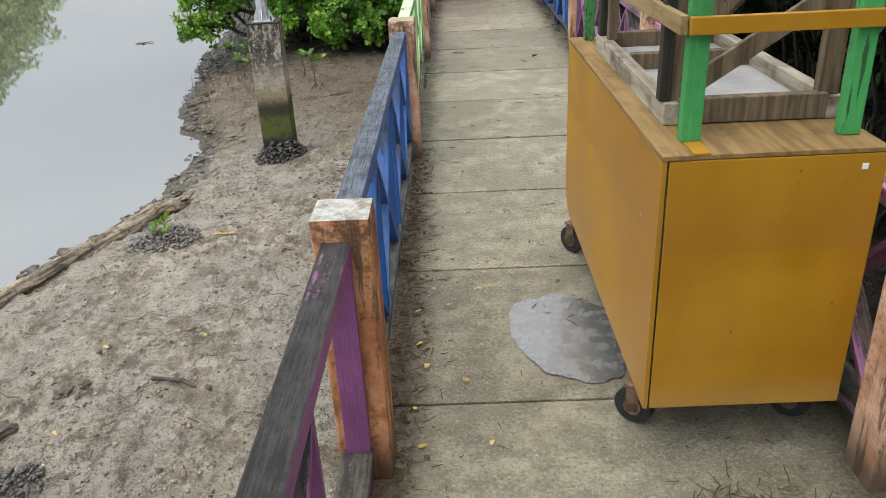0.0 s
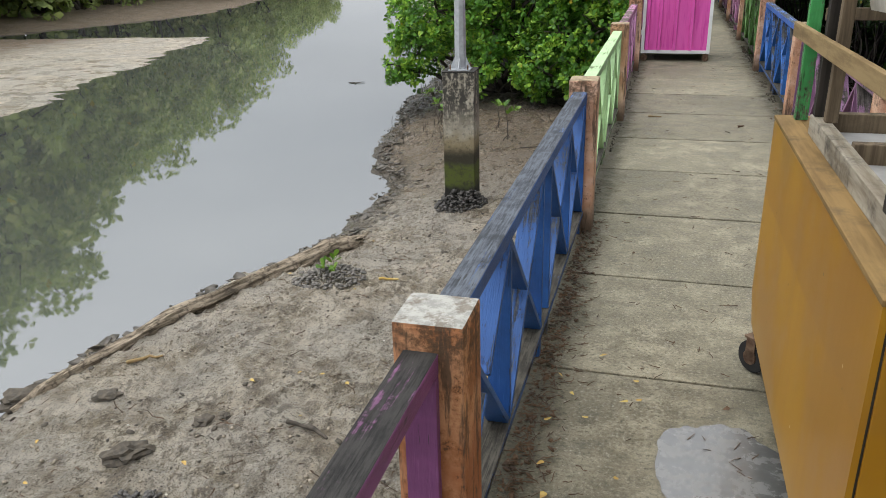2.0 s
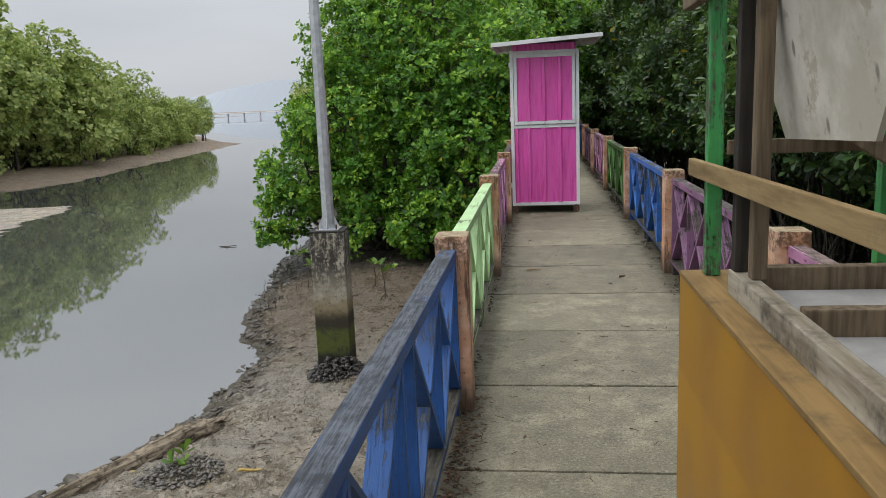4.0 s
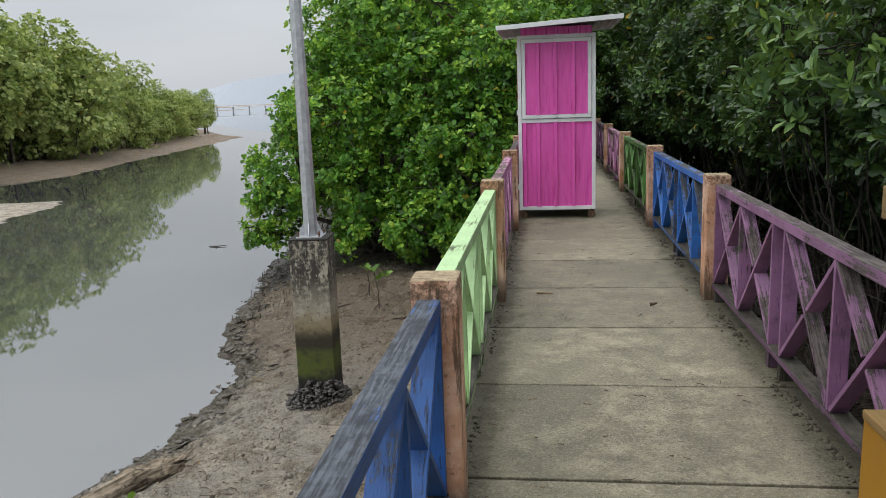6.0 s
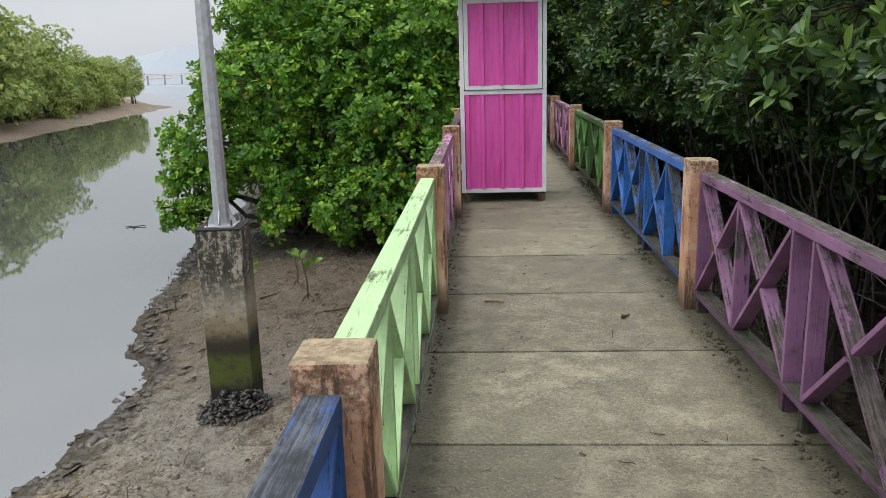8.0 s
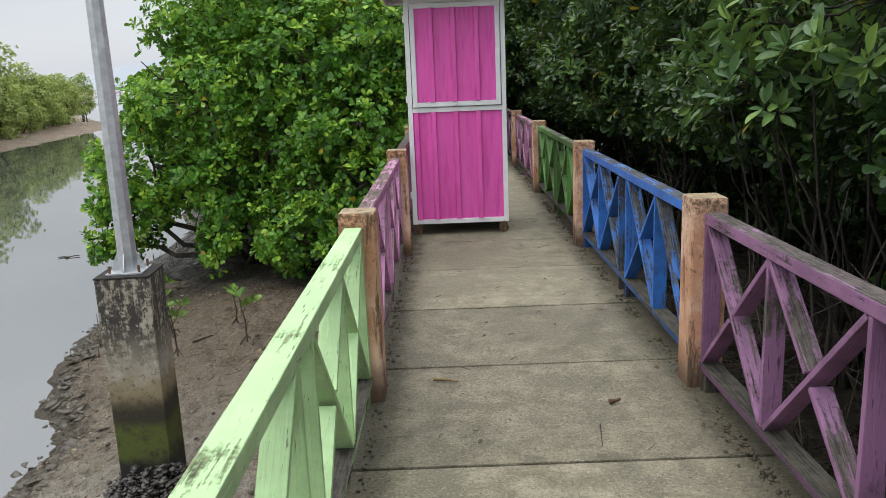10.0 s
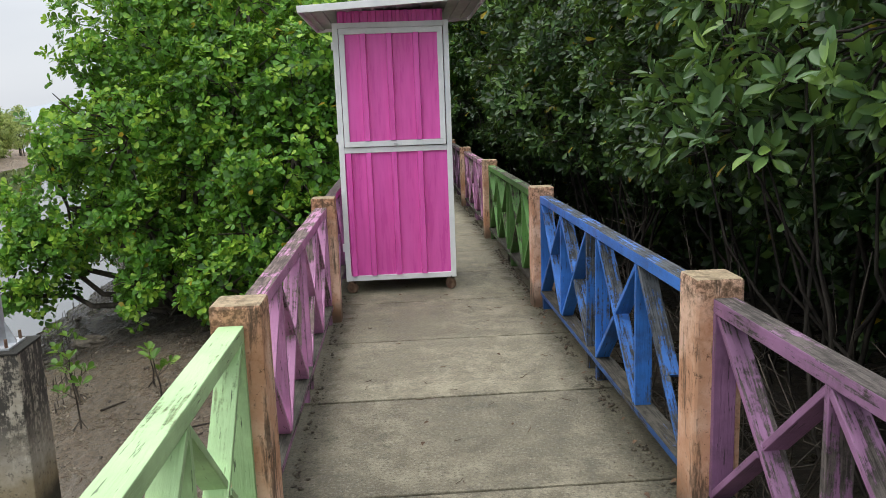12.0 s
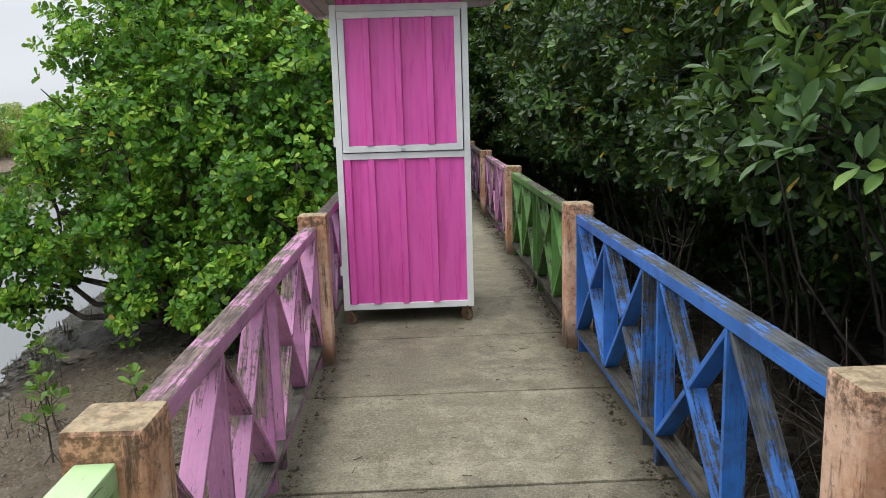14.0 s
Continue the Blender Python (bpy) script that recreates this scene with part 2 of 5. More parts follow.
def foliage(name, dark, mid, light, lightest=0.9, trans=0.35, rough=0.42):
    k = Nodes(name)
    r = k.island()
    clump = k.step(k.noise(2.1, 3, 0.6), 0.42, 0.60)
    q = k.math("ADD", k.math("MULTIPLY", r, 0.62), k.math("MULTIPLY", clump, 0.38))
    col = k.mix(k.step(q, 0.08, 0.5), dark, mid)
    col = k.mix(k.step(q, 0.55, lightest), col, light)
    col = k.mix(k.step(r, 0.994, 0.996), col, (0.45, 0.33, 0.03))
    k.done(col, rough, spec=0.4)
    tr = k.n.new("ShaderNodeBsdfTranslucent")
    k.put(tr.inputs["Color"], k.mix(0.5, col, (0.22, 0.34, 0.03)))
    ms = k.n.new("ShaderNodeMixShader")
    ms.inputs["Fac"].default_value = trans
    k.l.new(k.p.outputs["BSDF"], ms.inputs[1])
    k.l.new(tr.outputs["BSDF"], ms.inputs[2])
    k.l.new(ms.outputs["Shader"], k.out.inputs["Surface"])
    return k.m


def bark(name, a, b):
    k = Nodes(name)
    g = k.noise(9.0, 7, 0.7, (1, 1, 0.25))
    k.bump(g, 0.6, 0.01)
    return k.done(k.mix(k.step(g, 0.35, 0.65), a, b), 0.85, spec=0.25)


def post_paint(name, paint_a, paint_b, crown, rust):
    k = Nodes(name).own()
    n1, n2 = k.noise(5.0, 9, 0.76), k.noise(40.0, 7, 0.75)
    drip = k.noise(1.0, 7, 0.72, (16, 16, 2.0))
    col = k.mix(k.step(k.noise(3.0, 6, 0.65), 0.4, 0.6), paint_a, paint_b)
    col = k.mix(k.step(n1, 0.46, 0.58, 0, rust), col, (0.30, 0.115, 0.04))
    col = k.mix(k.step(drip, 0.53, 0.62, 0, 0.8), col, (0.055, 0.04, 0.028))
    col = k.mix(k.step(n2, 0.57, 0.66, 0, 0.65), col, (0.045, 0.036, 0.026))
    z = k.math("ADD", k.height(), k.math("MULTIPLY", k.math("SUBTRACT", n1, 0.5), 0.35))
    head = k.math("MULTIPLY", k.step(z, 0.72, 0.86), k.step(n2, 0.40, 0.56, 0, 0.75))
    col = k.mix(head, col, (0.075, 0.05, 0.03))
    topw = k.math("MULTIPLY", k.step(k.up(), 0.6, 0.9), k.step(n1, 0.26, 0.44))
    col = k.mix(topw, col, k.mix(k.step(n2, 0.42, 0.58), crown, tuple(0.68 * a for a in crown)))
    col = k.mix(k.math("MULTIPLY", topw, k.step(drip, 0.5, 0.6, 0, 0.6)), col, (0.12, 0.085, 0.05))
    foot = k.step(z, 0.02, 0.22, 0.85, 0)
    col = k.mix(foot, col, (0.06, 0.045, 0.028))
    k.bump(k.math("ADD", n1, k.math("MULTIPLY", n2, 0.5)), 0.7, 0.008)
    return k.done(col, 0.8, spec=0.3)


def pillar_concrete():
    k = Nodes("tide_stained_concrete")
    z = k.height()
    n1, n2 = k.noise(5.0, 9, 0.7), k.noise(26.0, 7, 0.7)
    run = k.math("ADD", k.math("MULTIPLY", k.noise(1.0, 9, 0.78, (15, 15, 2.2)), 0.6), k.math("MULTIPLY", n2, 0.4))
    zz = k.math("ADD", z, k.math("MULTIPLY", k.math("SUBTRACT", n1, 0.5), 0.22))
    col = k.mix(k.step(n1, 0.3, 0.7), (0.27, 0.24, 0.175), (0.46, 0.42, 0.34))
    soot = k.math("MULTIPLY", k.step(run, 0.43, 0.52, 0, 0.95), k.step(zz, 0.95, 1.5))
    col = k.mix(soot, col, (0.035, 0.033, 0.03))
    col = k.mix(k.math("MULTIPLY", k.step(zz, 1.12, 0.84), 0.8), col, (0.22, 0.17, 0.085))
    col = k.mix(k.step(zz, 0.90, 0.72), col, (0.04, 0.036, 0.022))
    col = k.mix(k.math("MULTIPLY", k.step(zz, 0.66, 0.56), k.step(n1, 0.34, 0.52)), col, (0.085, 0.105, 0.022))
    col = k.mix(k.step(zz, 0.36, 0.22), col, (0.025, 0.024, 0.02))
    col = k.mix(k.step(n2, 0.54, 0.64, 0, 0.6), col, (0.06, 0.055, 0.042))
    k.bump(k.math("ADD", n1, k.math("MULTIPLY", n2, 0.6)), 0.9, 0.014)
    return k.done(col, 0.82, spec=0.3)


def plain(name, a, b, scale=6.0, rough=0.6, metal=0.0, bump=0.2, spec=0.4, stretch=(1, 1, 1)):
    k = Nodes(name)
    n1 = k.noise(scale, 7, 0.65, stretch)
    n2 = k.noise(scale * 8, 6, 0.7, stretch)
    col = k.mix(k.step(n1, 0.32, 0.68), a, b)
    col = k.mix(k.step(n2, 0.62, 0.76, 0, 0.35), col, tuple(0.35 * c for c in a))
    if bump:
        k.bump(k.math("ADD", n1, k.math("MULTIPLY", n2, 0.5)), bump, 0.004)
    return k.done(col, k.step(n1, 0.3, 0.7, rough * 0.85, min(1, rough * 1.12)), metal, spec)


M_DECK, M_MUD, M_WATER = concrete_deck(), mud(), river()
M_POST, M_PILLAR = post_paint("peach_paint", (0.55, 0.30, 0.18), (0.71, 0.48, 0.35), (0.42, 0.33, 0.21), 0.4), pillar_concrete()
M_POST_GREY = post_paint("orange_paint_grey_cap", (0.36, 0.135, 0.055), (0.56, 0.28, 0.14), (0.42, 0.41, 0.37), 0.9)
M_LEAF = foliage("mangrove_leaf", (0.035, 0.10, 0.018), (0.125, 0.32, 0.04), (0.42, 0.64, 0.08), 0.9, 0.40, 0.36)
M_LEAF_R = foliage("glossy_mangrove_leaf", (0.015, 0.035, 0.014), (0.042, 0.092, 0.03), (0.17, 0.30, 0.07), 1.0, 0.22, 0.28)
# lighter olive, with the haze of distance mixed into the leaf colour
M_LEAF_FAR = foliage("hazy_far_leaf", (0.17, 0.235, 0.08), (0.36, 0.43, 0.14), (0.56, 0.59, 0.22), 0.95, 0.4, 0.6)
M_SPROUT = foliage("sprout_leaf", (0.06, 0.15, 0.02), (0.14, 0.27, 0.04), (0.27, 0.40, 0.07))
# darker copy of the bark, the shade behind the railing in its colour
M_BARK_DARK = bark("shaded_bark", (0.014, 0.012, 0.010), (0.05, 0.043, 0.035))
M_BARK = bark("mangrove_bark", (0.03, 0.025, 0.02), (0.10, 0.085, 0.068))


def driftwood_grain():
    k = Nodes("driftwood")
    mp = k.n.new("ShaderNodeMapping")
    mp.inputs["Rotation"].default_value = (0, 0, radians(22))
    k.l.new(k.co.outputs["Object"], mp.inputs["Vector"])
    k.moved = mp.outputs["Vector"]
    g, f = k.noise(1.0, 7, 0.7, (34, 2.2, 34)), k.noise(16.0, 8, 0.76)
    col = k.mix(k.step(g, 0.36, 0.62), (0.10, 0.078, 0.052), (0.42, 0.345, 0.255))
    col = k.mix(k.step(f, 0.50, 0.60, 0, 0.75), col, (0.05, 0.04, 0.03))
    k.bump(k.math("ADD", g, k.math("MULTIPLY", f, 0.7)), 1.0, 0.03)
    return k.done(col, 0.85, spec=0.2)


M_DRIFT = driftwood_grain()
M_SHELL = plain("dark_shell", (0.035, 0.034, 0.032), (0.11, 0.10, 0.09), 30, 0.45, bump=0.4)
M_SHELL_G = plain("grey_shell", (0.09, 0.085, 0.075), (0.21, 0.19, 0.165), 30, 0.55, bump=0.4)
M_PELLET = plain("mud_pellet", (0.16, 0.132, 0.095), (0.34, 0.29, 0.215), 30, 0.6, bump=0.5)
M_WETMUD = plain("wet_dark_mud", (0.05, 0.043, 0.034), (0.13, 0.112, 0.088), 14, 0.55, bump=0.8, spec=0.5)
M_CLOD = plain("mud_clod", (0.05, 0.043, 0.033), (0.12, 0.10, 0.075), 22, 0.8, bump=0.6)
M_NEEDLE = plain("dry_needles", (0.05, 0.03, 0.018), (0.15, 0.09, 0.05), 12, 0.8)
M_DRYLEAF = plain("fallen_leaf", (0.40, 0.24, 0.05), (0.55, 0.42, 0.12), 20, 0.6)
M_SOIL = plain("damp_soil", (0.035, 0.03, 0.022), (0.095, 0.08, 0.055), 18, 0.85, bump=0.8)
PAINTS = {
    "blue": painted("blue_paint", (0.035, 0.155, 0.50), (0.10, 0.11, 0.12), 0.7, 0.06),
    "blue_worn": painted("worn_blue_paint", (0.022, 0.09, 0.29), (0.115, 0.13, 0.155), 0.86, -0.15, grime_amount=0.2, bared=0.0),
    "mint": painted("mint_green_paint", (0.39, 0.58, 0.29), (0.24, 0.29, 0.14), 0.17, -0.05, grime_amount=0.14, bared=0.1),
    "pink": painted("mauve_pink_paint", (0.45, 0.20, 0.36), (0.24, 0.18, 0.16), 0.62, 0.12),
    "purple": painted("purple_paint", (0.265, 0.13, 0.245), (0.14, 0.12, 0.11), 0.84, 0.08),
    "purple_black": painted("blackened_purple_paint", (0.20, 0.065, 0.17), (0.040, 0.037, 0.034), 0.93, 0.04, grime_amount=0.15),
    "green": painted("leaf_green_paint", (0.11, 0.26, 0.065), (0.14, 0.13, 0.10), 0.6, 0.06),
}


LOW = {c: painted(c + "_paint_under_grime", tuple(0.75 * v for v in p), (0.085, 0.078, 0.062), 0.92, 0.30)
       for c, p in (("blue", (0.03, 0.11, 0.33)), ("mint", (0.34, 0.48, 0.24)), ("pink", (0.36, 0.17, 0.29)), ("purple", (0.17, 0.085, 0.16)), ("green", (0.10, 0.22, 0.06)))}


def cart_paint():
    """Ochre gloss on plywood: soft streaks, a darker band higher up, small chips."""
    k = Nodes("ochre_gloss")
    streak = k.noise(1.0, 6, 0.6, (14, 14, 1.2))
    cloud = k.noise(2.2, 5, 0.55)
    col = k.mix(k.step(cloud, 0.38, 0.62), (0.33, 0.15, 0.005), (0.41, 0.205, 0.010))
    col = k.mix(k.step(streak, 0.5, 0.68, 0, 0.35), col, (0.36, 0.17, 0.02))
    z = k.math("ADD", k.height(), k.math("MULTIPLY", k.math("SUBTRACT", cloud, 0.5), 0.05))
    col = k.mix(k.math("MULTIPLY", k.step(z, 0.685, 0.70), k.step(z, 0.95, 0.72, 0.08, 0.42)), col, (0.30, 0.14, 0.018))
    col = k.mix(k.step(z, 0.30, 0.18, 0, 0.35), col, (0.42, 0.27, 0.10))
    col = k.mix(k.step(k.voronoi(9.0), 0.05, 0.03, 0, 0.8), col, (0.10, 0.055, 0.015))
    col = k.mix(k.step(k.voronoi(7.0, (1, 1, 0.5)), 0.035, 0.02, 0, 0.8), col, (0.75, 0.70, 0.55))
    k.bump(streak, 0.12, 0.003)
    return k.done(col, k.step(cloud, 0.4, 0.6, 0.34, 0.46), spec=0.45)


M_YELLOW = cart_paint()
M_YTOP = timber("faded_ply", (0.29, 0.185, 0.07), (0.16, 0.098, 0.036), (30, 2.5, 30), 0.45)
M_GREEN = painted("bright_green_paint", (0.055, 0.30, 0.085), (0.16, 0.15, 0.11), 0.3, 0.06, (40, 40, 3), 0.55, (0.03, 0.06, 0.02), 0.25)
M_OLDWOOD = timber("grey_brown_timber", (0.21, 0.158, 0.10), (0.085, 0.062, 0.04))
M_RAILWOOD = timber("ochre_timber", (0.33, 0.235, 0.11), (0.19, 0.125, 0.055), (40, 4, 40), 0.3)
M_DARKWOOD = timber("blackened_timber", (0.05, 0.042, 0.034), (0.018, 0.016, 0.013))
M_FLECKED = timber("mildewed_timber", (0.42, 0.385, 0.31), (0.20, 0.165, 0.115), (30, 3, 30), 0.75)


def mildewed_board():
    k = Nodes("mildewed_white_board")
    a, b = k.noise(4.0, 7, 0.65), k.noise(38.0, 6, 0.75)
    col = k.mix(k.step(a, 0.38, 0.62), (0.52, 0.485, 0.40), (0.70, 0.665, 0.59))
    col = k.mix(k.step(k.noise(7.0, 8, 0.75), 0.56, 0.64, 0, 0.55), col, (0.33, 0.27, 0.18))
    col = k.mix(k.step(k.voronoi(17.0, (1, 1, 0.45)), 0.20, 0.10, 0, 0.8), col, (0.17, 0.155, 0.12))
    k.bump(b, 0.3, 0.004)
    return k.done(col, 0.75, spec=0.3)


M_PLY = mildewed_board()
M_TRAY = plain("grey_board", (0.24, 0.235, 0.225), (0.36, 0.35, 0.335), 5, 0.7)
M_TYRE = plain("black_rubber", (0.014, 0.014, 0.015), (0.03, 0.03, 0.03), 20, 0.7)
M_RUST = plain("rusty_iron", (0.10, 0.05, 0.03), (0.22, 0.15, 0.10), 30, 0.7, 0.3)
M_STEEL = plain("galvanised_steel", (0.42, 0.44, 0.46), (0.58, 0.60, 0.62), 14, 0.5, 0.6, 0.1)
M_WHITE = plain("white_enamel", (0.66, 0.68, 0.68), (0.80, 0.81, 0.80), 4, 0.45, bump=0.08)
M_MAGENTA = plain("magenta_sheet_metal", (0.66, 0.085, 0.38), (0.78, 0.125, 0.48), 3, 0.30, bump=0.05, stretch=(6, 6, 0.6))
M_ROOFIN = plain("zinc_sheet", (0.40, 0.40, 0.39), (0.55, 0.55, 0.54), 5, 0.5, 0.4, 0.1)
# no haze in the air: it is put into the hills' pale blue-grey
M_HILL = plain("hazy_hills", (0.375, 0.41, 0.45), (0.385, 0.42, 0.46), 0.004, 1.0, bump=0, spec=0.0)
M_FARWHITE = plain("far_white_wall", (0.65, 0.66, 0.68), (0.78, 0.78, 0.8), 0.2, 0.9, bump=0)


def wet_film():
    k = Nodes("wet_concrete")
    n1, n2 = k.noise(14.0, 6, 0.7), k.noise(60.0, 5, 0.7)
    k.bump(k.math("ADD", n1, k.math("MULTIPLY", n2, 0.5)), 0.25, 0.004)
    k.p.inputs["IOR"].default_value = 1.9
    return k.done(k.mix(k.step(n1, 0.4, 0.6), (0.10, 0.10, 0.095), (0.16, 0.16, 0.15)), k.step(n1, 0.4, 0.6, 0.16, 0.34), spec=0.5)


M_PUDDLE = wet_film()


# ---- building helpers ----
def mesh_of(name, bm, material):
    me = bpy.data.meshes.new(name)
    bm.to_mesh(me)
    bm.free()
    me.materials.append(material)
    return me


def part(name, bm, material, parent, label=""):
    """One mesh object under a thing, or under a part."""
    ob = new(name, mesh_of(name, bm, material))
    ob.parent = parent
    return tagged(ob, label)


def root(name, at, label, category, group="", kind="", turn=0.0):
    ob = new(name)
    ob.empty_display_size = 0.1
    ob.matrix_basis = pose(*at, 0, 0, turn)
    return tagged(ob, label, category, group, kind)


def solid(name, bm, material, label, category, group="", kind=""):
    return tagged(new(name, mesh_of(name, bm, material)), label, category, group, kind)


def box(lo, hi, bevel=0.0, bm=None, turn=None, jitter=0.0):
    """A box from corner to corner; turn: a matrix applied to it."""
    own = bmesh.new()
    bmesh.ops.create_cube(own, size=1.0)
    lo, hi = Vector(lo), Vector(hi)
    for v in own.verts:
        v.co = Vector((lo[i] + (v.co[i] + 0.5) * (hi[i] - lo[i]) for i in range(3)))
    if bevel:
        bmesh.ops.bevel(own, geom=list(own.edges), offset=bevel, segments=2, profile=0.6, affect="EDGES")
    if jitter:
        for v in own.verts:
            v.co += Vector([random.uniform(-jitter, jitter) for _ in range(3)])
    if turn is not None:
        own.transform(turn)
    if bm is None:
        return own
    return join(bm, own)


def join(bm, other):
    me = bpy.data.meshes.new("tmp")
    other.to_mesh(me)
    other.free()
    bm.from_mesh(me)
    bpy.data.meshes.remove(me)
    return bm


def beam(a, b, width, thick, axis=(1, 0, 0), bevel=0.003):
    """A board from a to b: width across along the axis, thick the other way."""
    a, b = Vector(a), Vector(b)
    d = (b - a).normalized()
    u = Vector(axis)
    u = (u - d * u.dot(d)).normalized()
    w = d.cross(u)
    m = Matrix((u, w, d)).transposed().to_4x4()
    m.translation = a
    return box((-width / 2, -thick / 2, 0), (width / 2, thick / 2, (b - a).length), bevel, turn=m)


def cyl(r, h, at=(0, 0, 0), sides=16, r2=None, turn=None, bevel=0.0):
    bm = bmesh.new()
    bmesh.ops.create_cone(bm, cap_ends=True, segments=sides, radius1=r, radius2=r if r2 is None else r2, depth=h)
    if bevel:
        bmesh.ops.bevel(bm, geom=[e for e in bm.edges if e.calc_length() < 3 * r], offset=bevel, segments=2, affect="EDGES")
    if turn is not None:
        bm.transform(turn)
    bmesh.ops.translate(bm, verts=bm.verts, vec=Vector(at))
    return bm


def fast_mesh(name, verts, faces, material, smooth=False):
    """A mesh from numpy arrays of corners and of faces with equal corner counts."""
    me = bpy.data.meshes.new(name)
    n, k = faces.shape
    me.vertices.add(len(verts))
    me.vertices.foreach_set("co", np.ascontiguousarray(verts, dtype=np.float32).ravel())
    me.loops.add(n * k)
    me.loops.foreach_set("vertex_index", np.ascontiguousarray(faces, dtype=np.int32).ravel())
    me.polygons.add(n)
    me.polygons.foreach_set("loop_start", np.arange(0, n * k, k, dtype=np.int32))
    me.update(calc_edges=True)
    me.validate()
    if smooth:
        me.polygons.foreach_set("use_smooth", np.ones(n, dtype=bool))
    me.materials.append(material)
    return me


def vnoise(x, y, seed=0):
    """Smooth value noise on arrays, 0 to 1."""
    xi, yi = np.floor(x).astype(np.int64), np.floor(y).astype(np.int64)
    fx, fy = x - xi, y - yi
    fx, fy = fx * fx * (3 - 2 * fx), fy * fy * (3 - 2 * fy)

    def h(i, j):
        v = np.sin(i * 127.1 + j * 311.7 + seed * 74.7) * 43758.5453
        return v - np.floor(v)
    a, b, c, d = h(xi, yi), h(xi + 1, yi), h(xi, yi + 1), h(xi + 1, yi + 1)
    return (a * (1 - fx) + b * fx) * (1 - fy) + (c * (1 - fx) + d * fx) * fy


# ---- ground, river, distance ----
WATER = -2.13
NEAR_Y = np.array([-400, -20, 5.0, 6.4, 7.4, 8.8, 10.0, 11.9, 13.5, 17.8, 20, 24, 30, 60, 120, 260, 600])
NEAR_X = np.array([-9, -6.5, -5.0, -4.8, -4.5, -4.2, -3.78, -3.95, -4.72, -5.65, -5.95, -6.3, -8.4, -18.3, -37.5, -82, -140])
FAR_Y = np.array([-400, 0, 20, 34.9, 42.7, 65, 88, 92, 130, 220, 600])
FAR_X = np.array([-60, -46, -36, -28.7, -26.2, -29.8, -33.5, -37.5, -58, -93, -330])


def ground_z(x, y):
    shift = 0.30 * (vnoise(x * 1.7, y * 1.7, 3) - 0.5) + 0.14 * (vnoise(x * 6, y * 6, 4) - 0.5)
    d_near = x - np.interp(y, NEAR_Y, NEAR_X) + shift
    d_far = np.interp(y, FAR_Y, FAR_X) - x + 4 * shift
    run = np.interp(y, [7.6, 9.8, 14, 18], [0.62, 1.9, 1.6, 1.0])
    rise_n = np.where(d_near > 0, 0.52 * (1 - np.exp(-np.maximum(d_near, 0) / run)), d_near * 0.25)
    rise_f = np.where(d_far > 0, 0.75 * (1 - np.exp(-np.maximum(d_far, 0) / 6.0)), d_far * 0.15)
    # the low mud bank in mid-stream
    s1 = -((x + 18.9) * 0.971 + (y - 31.8) * 0.239)
    s2 = -((y - 31.6) * 0.99 - (x + 18.9) * 0.14)
    d_spit = np.minimum(np.minimum(s1, s2), np.minimum(x + 60, y + 4)) + 3 * shift
    rise_s = np.where(d_spit > 0, 0.09 * (1 - np.exp(-np.maximum(d_spit, 0) / 1.5)), d_spit * 0.15)
    r = np.maximum(np.maximum(rise_n, rise_f), rise_s)
    z = WATER + np.maximum(r, -0.8)
    lump = 0.05 * (vnoise(x * 2.1, y * 2.1, 5) - 0.5) + 0.035 * (vnoise(x * 7, y * 7, 6) - 0.5) + 0.022 * (vnoise(x * 17, y * 17, 7) - 0.5)
    near = np.clip((26 - y) / 8, 0, 1) * np.clip((x + 8) / 2, 0, 1)
    crust = 0.08 * np.clip(vnoise(x * 9 + 40, y * 11, 11) - 0.55, 0, 1) + 0.07 * np.clip(vnoise(x * 23, y * 25, 12) - 0.5, 0, 1) ** 1.3
    pits = 0.09 * np.clip(vnoise(x * 5.3, y * 5.3 + 9, 13) - 0.70, 0, 1) + 0.06 * np.clip(vnoise(x * 13, y * 13 + 9, 14) - 0.74, 0, 1)
    return z + (lump + near * (crust - pits)) * np.clip((r + 0.05) * 6, 0.15, 1)


def steps(*spans):
    out = []
    for a, b, n in spans:
        out += list(np.linspace(a, b, n, endpoint=False))
    return np.array(out + [spans[-1][1]])


gx = steps((-3000, -300, 10), (-300, -60, 26), (-60, -12, 60), (-12, -6.2, 40), (-6.2, -4.9, 40), (-4.9, 0.0, 190), (0.0, 12, 40), (12, 300, 20), (300, 3000, 8))
gy = steps((-3000, -200, 8), (-200, -10, 20), (-10, 0.5, 30), (0.5, 9.5, 380), (9.5, 18, 170), (18, 40, 80), (40, 120, 90), (120, 400, 30), (400, 4200, 10))
X, Y = np.meshgrid(gx, gy)
verts = np.stack([X, Y, ground_z(X, Y)], -1).reshape(-1, 3)
nx, ny = len(gx), len(gy)
i0 = (np.arange(ny - 1)[:, None] * nx + np.arange(nx - 1)[None, :]).ravel()
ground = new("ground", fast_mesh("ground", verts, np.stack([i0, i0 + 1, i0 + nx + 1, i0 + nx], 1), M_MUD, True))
tagged(ground, "grey-brown tidal mud, lumpy and wet at the waterline", "ground", kind="structure")
wbm = bmesh.new()
bmesh.ops.create_grid(wbm, x_segments=1, y_segments=1, size=3500)
bmesh.ops.translate(wbm, verts=wbm.verts, vec=(0, 300, WATER))
water = solid("water", wbm, M_WATER, "still murky grey-green tidal river mirroring trees and sky", "river", kind="structure")


